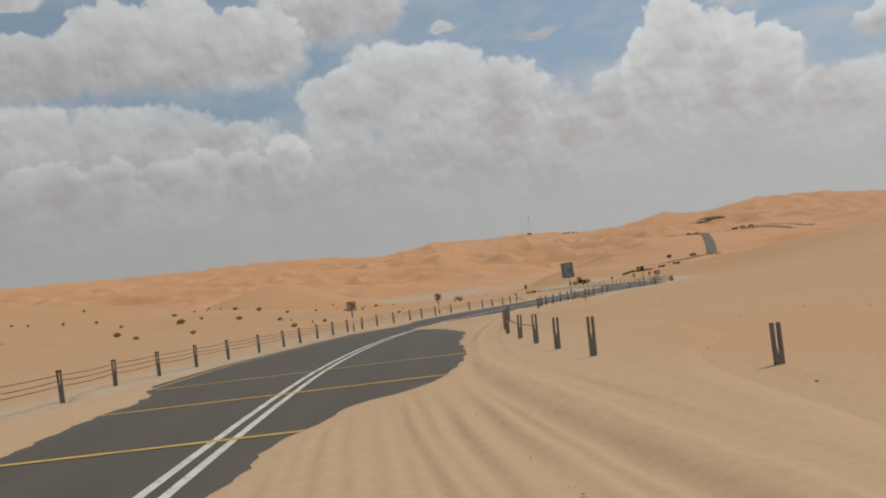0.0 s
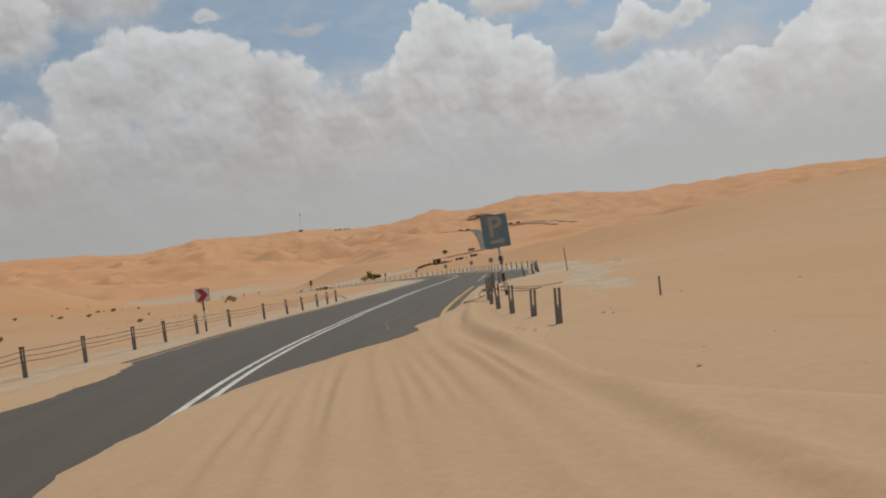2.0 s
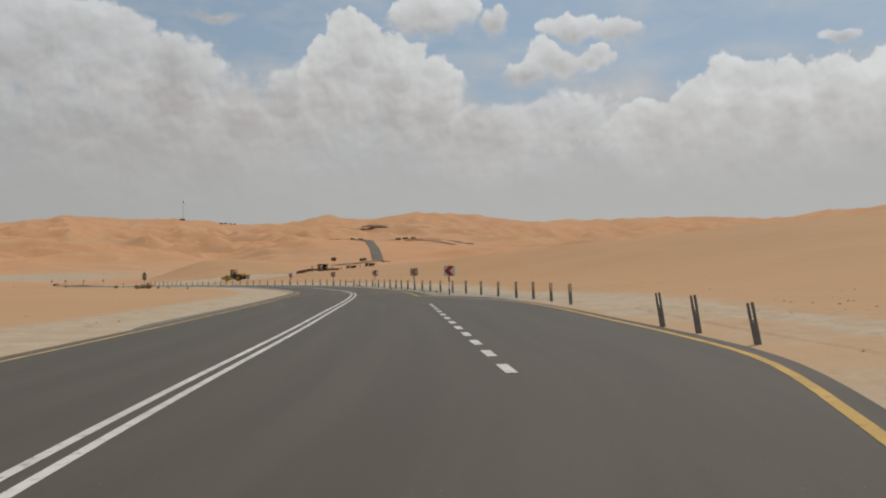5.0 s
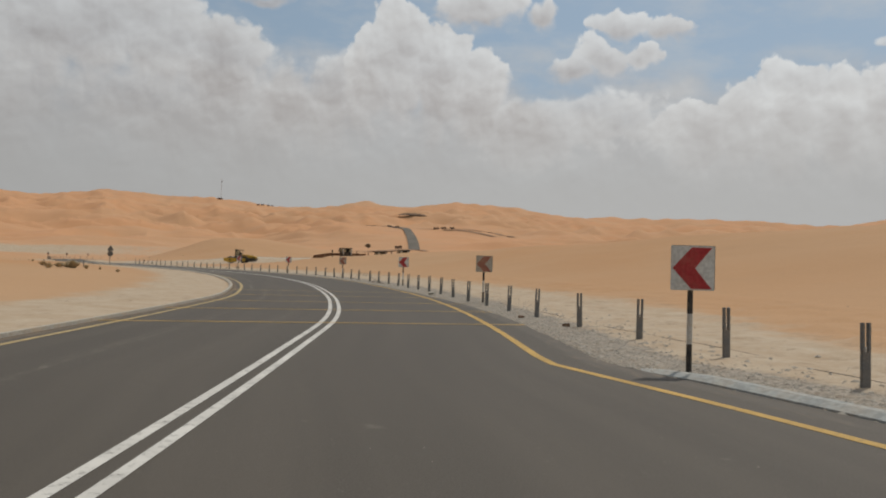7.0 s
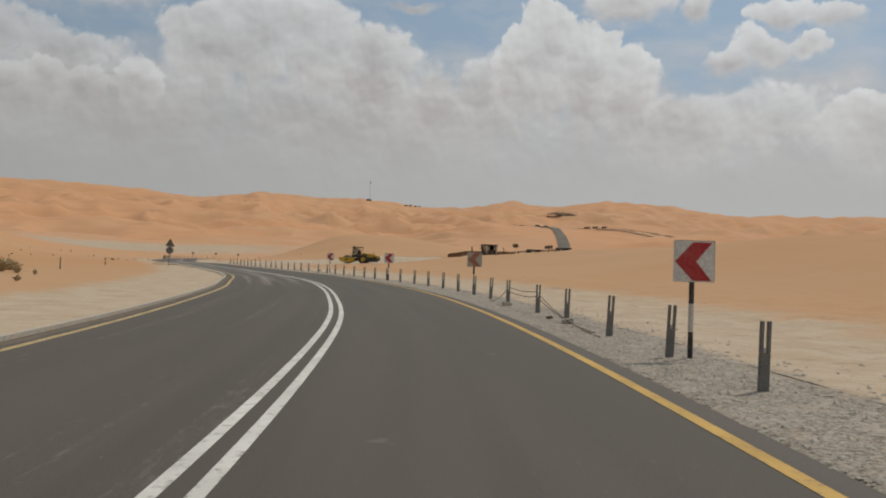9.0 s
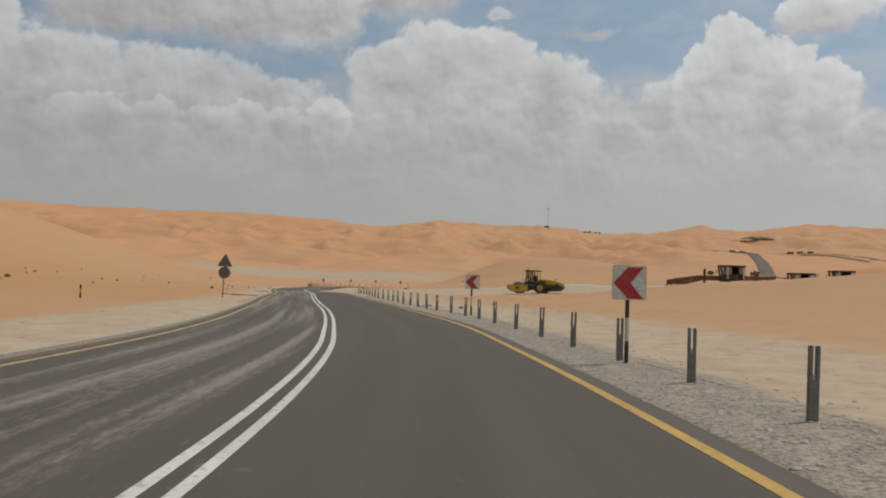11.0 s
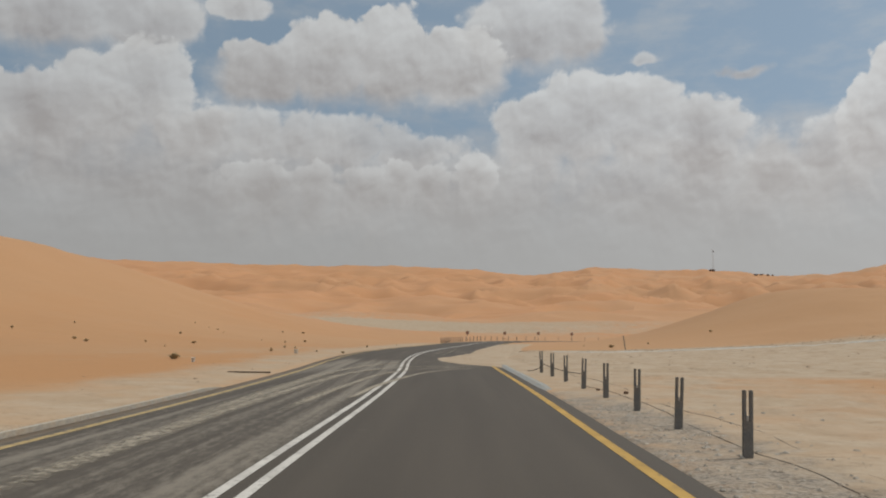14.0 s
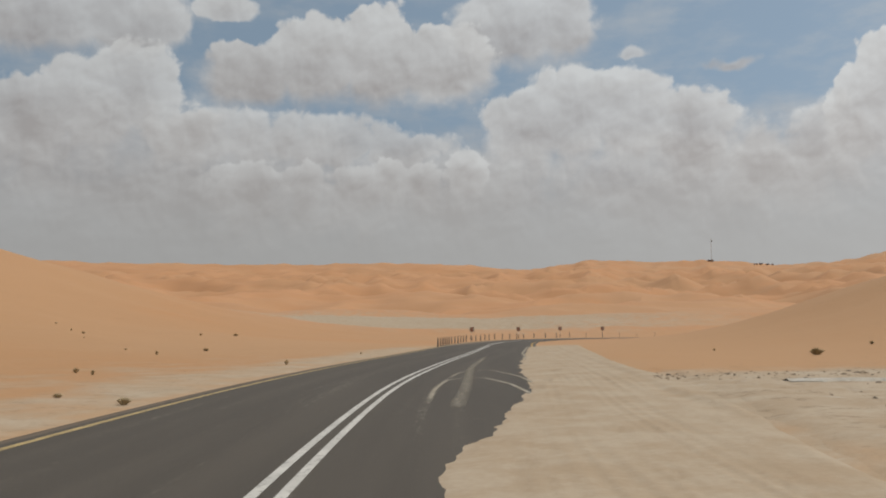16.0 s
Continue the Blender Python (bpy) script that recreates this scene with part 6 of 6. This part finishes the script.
stake3 = thing("marker_rod", "thin dark rod at the foot of a dune", "rod", at=pose(33.0, 292.7, ground(33.0, 292.7), 0, -8, 0))
part("shaft", tube(0.035, 0.03, (0, 0, -0.2), (0, 0, 1.1), 8), POST_STEEL, stake3)


BROKEN_BRICK = worn("broken_brick", (0.19, 0.115, 0.075), rough=0.9, amount=0.45, scale=5.0)


def rubble_block(x, y, size, label, material):
    """A chipped block with one corner knocked off."""
    bm = box(size, size * 0.7, size * 0.55, (0, 0, -0.02), size * 0.06)
    for v in bm.verts:
        if v.co.x > 0 and v.co.y > 0:
            v.co.z *= 0.7
        v.co += Vector((0.05 * math.sin(37 * v.co.y / size), 0.05 * math.sin(29 * v.co.z / size), 0)) * size
    ob = part("rubble_block", bm, material, None, "", pose(x, y, sand_top(x, y) + 0.03, rnd.uniform(-6, 6), rnd.uniform(-6, 6), rnd.uniform(0, 180)))
    return tagged(ob, label, "rubble", "rubble blocks")


for px, py, size in ((39.1, 113.5, 0.17), (39.5, 116.7, 0.14), (45.5, 152.5, 0.16), (39.4, 218.2, 0.15), (39.65, 217.8, 0.12), (40.0, 219.1, 0.15), (41.9, 215.2, 0.2), (43.9, 223.0, 0.2), (32.3, 251.6, 0.1),
                     (33.0, 250.6, 0.14)):
    rubble_block(px, py, size, "small broken brown brick lying by the posts", BROKEN_BRICK)
for px, py in ((45.95, 158.3), (45.47, 151.0), (42.4, 131.9)):
    rubble_block(px, py, 0.26, "flat concrete pad at the foot of a barrier post", CONCRETE)
for a, b in (((46.0, 158.5, 0.66), (45.72, 154.4, 0.64)), ((46.0, 158.5, 0.52), (45.72, 154.4, 0.5)), ((45.72, 154.4, 0.66), (44.95, 147.6, 0.02)), ((45.72, 154.4, 0.52), (45.2, 148.6, 0.02)),
             ((46.0, 158.5, 0.55), (46.1, 161.3, 0.03))):
    pts = []
    for t in np.linspace(0, 1, 11):
        x, y = a[0] + (b[0] - a[0]) * t, a[1] + (b[1] - a[1]) * t
        high = a[2] + (b[2] - a[2]) * (t if b[2] > 0.1 else 1 - (1 - t) ** 2) - (0.07 * 4 * t * (1 - t) if b[2] > 0.1 else 0)
        pts.append((x, y, ground(x, y) + max(0.03, high)))
    tagged(part("barrier_cable", cord(pts, 0.011, 5), CABLE), "slack steel cable hung between barrier posts", "cable", "barrier cables")

# cracks in the asphalt, filled with sand
CRACK = Paint("crack_sand", 0.95)
CRACK.colour((0.36, 0.29, 0.21))


def crack(points, width, seed):
    pts = along(points, 0.22)
    q = np.array([(px, py) for px, py, _ in pts])
    k = np.arange(len(q))
    wob = 0.10 * lattice(k / 5.0, k * 0.0 + seed, seed) + 0.05 * lattice(k / 1.4, k * 0.0 + seed, seed + 1)
    w = width * (0.5 + 1.1 * np.abs(lattice(k / 3.0, k * 0.0 + 0.5, seed + 2)))
    gx = np.stack([q[:, 0] + wob - w, q[:, 0] + wob + w], 1)
    gy = np.stack([q[:, 1], q[:, 1]], 1)
    return part("crack", grid_mesh("crack", gx, gy, np.full(gx.shape, 0.0035), CRACK.m), None, road, "sand-filled crack")


crack([(2.6, 0.0), (3.0, 3.5), (3.4, 6.6)], 0.007, 71)
crack([(3.5, 13.2), (3.4, 10.8)], 0.011, 72)
crack([(3.5, 10.6), (3.7, 9.6), (3.5, 8.6)], 0.012, 73)
crack([(7.6, 33.8), (8.0, 36), (8.4, 37.8), (10.1, 42.1), (11.7, 46.8)], 0.009, 74)
crack([(-2.0, 17), (-1.2, 24), (0.5, 30)], 0.008, 75)


def dust_material():
    p = Paint("road_dust", 0.95)
    q = p.pos()
    p.colour(p.mix(p.ramp(p.noise(q, 3.0, 4.0), 0.3, 0.7), (0.36, 0.32, 0.25), (0.46, 0.41, 0.33)))
    grain = p.math("ADD", p.math("MULTIPLY", p.noise(q, 5.0, 6.0, 0.8), 0.8), p.math("MULTIPLY", p.attr("cover"), 0.42))
    p.l.new(p.ramp(grain, 0.50, 0.82, 0.0, 0.8), p.b.inputs["Alpha"])
    return p.m


DUST = dust_material()


def dust_streak(points, width, cover):
    """A thin film of dust dragged over the asphalt by a wheel."""
    f = np.array([(a, b) for a, b, _ in along(points, 0.3)])
    for _ in range(6):
        f[1:-1] = 0.25 * f[:-2] + 0.5 * f[1:-1] + 0.25 * f[2:]
    d = np.gradient(f, axis=0)
    n = np.stack([d[:, 1], -d[:, 0]], 1) / np.hypot(d[:, 0], d[:, 1])[:, None]
    t = np.linspace(-1, 1, 9)
    gx, gy = f[:, :1] + n[:, :1] * t * width, f[:, 1:] + n[:, 1:] * t * width
    me = grid_mesh("dust_streak", gx, gy, np.full(gx.shape, 0.0105) + 0.00001 * len(road.children), DUST)
    run = np.linspace(0, 1, len(f))[:, None]
    add_values(me, "cover", cover * (1 - t[None, :] ** 2) * step(0, 0.08, run) * step(1, 0.8, run))
    return part("dust_streak", me, None, road, "pale film of wheel-dragged dust")


for pts, w, c in (
        (((27.2, 264.6), (26.2, 262.2), (25.8, 259.1), (25.9, 256.6), (26.1, 254.1), (26.4, 251.1), (26.9, 248.2), (27.4, 245.0)), 0.16, 0.95),
        (((26.8, 265.6), (25.4, 263.0), (24.7, 260.0), (24.7, 257.0), (25.1, 254.1), (26.1, 248.0), (27.2, 242.0)), 0.20, 0.8),
        (((26.4, 266.6), (24.4, 264.6), (23.4, 261.2), (23.5, 257.0), (24.4, 251.5), (25.8, 244.0), (28.4, 232.0)), 0.32, 0.75),
        (((26.0, 267.8), (24.4, 269.2), (23.0, 268.6), (22.0, 265.0), (22.4, 259.5), (24.0, 251.0), (26.6, 239.0)), 0.34, 0.7),
        (((25.4, 268.4), (24.0, 270.6), (22.4, 271.6), (20.8, 270.0), (20.4, 266.0)), 0.22, 0.7),
        (((27.0, 266.4), (26.5, 266.0), (26.0, 265.3), (25.6, 264.0), (25.6, 262.2)), 0.14, 0.9),
        (((26.2, 267.2), (25.4, 266.1), (24.9, 264.6), (24.8, 262.5)), 0.13, 0.9),
        (((22.6, 285.0), (21.4, 289.4), (20.1, 292.4), (19.3, 291.2), (19.8, 287.2), (20.8, 282.0)), 0.11, 0.9),
        (((22.4, 288.0), (21.2, 293.0), (19.6, 297.0), (18.9, 295.0), (19.4, 290.0)), 0.10, 0.8),
        (((22.0, 293.0), (20.6, 301.9), (18.4, 318.0), (15.9, 345.0)), 0.12, 1.0),
        (((22.3, 293.5), (20.9, 304.0), (18.9, 322.0), (16.9, 341.0)), 0.12, 1.0),
        (((21.5, 281.0), (20.6, 287.0), (18.6, 299.0), (16.9, 314.0)), 0.25, 0.6),
        (((29.9, 214.0), (28.0, 223.0), (25.6, 235.0), (23.4, 246.0)), 0.5, 0.55),
        (((32.9, 206.0), (31.0, 214.0), (28.6, 226.0), (26.4, 238.0)), 0.45, 0.6)):
    dust_streak(pts, w, c)
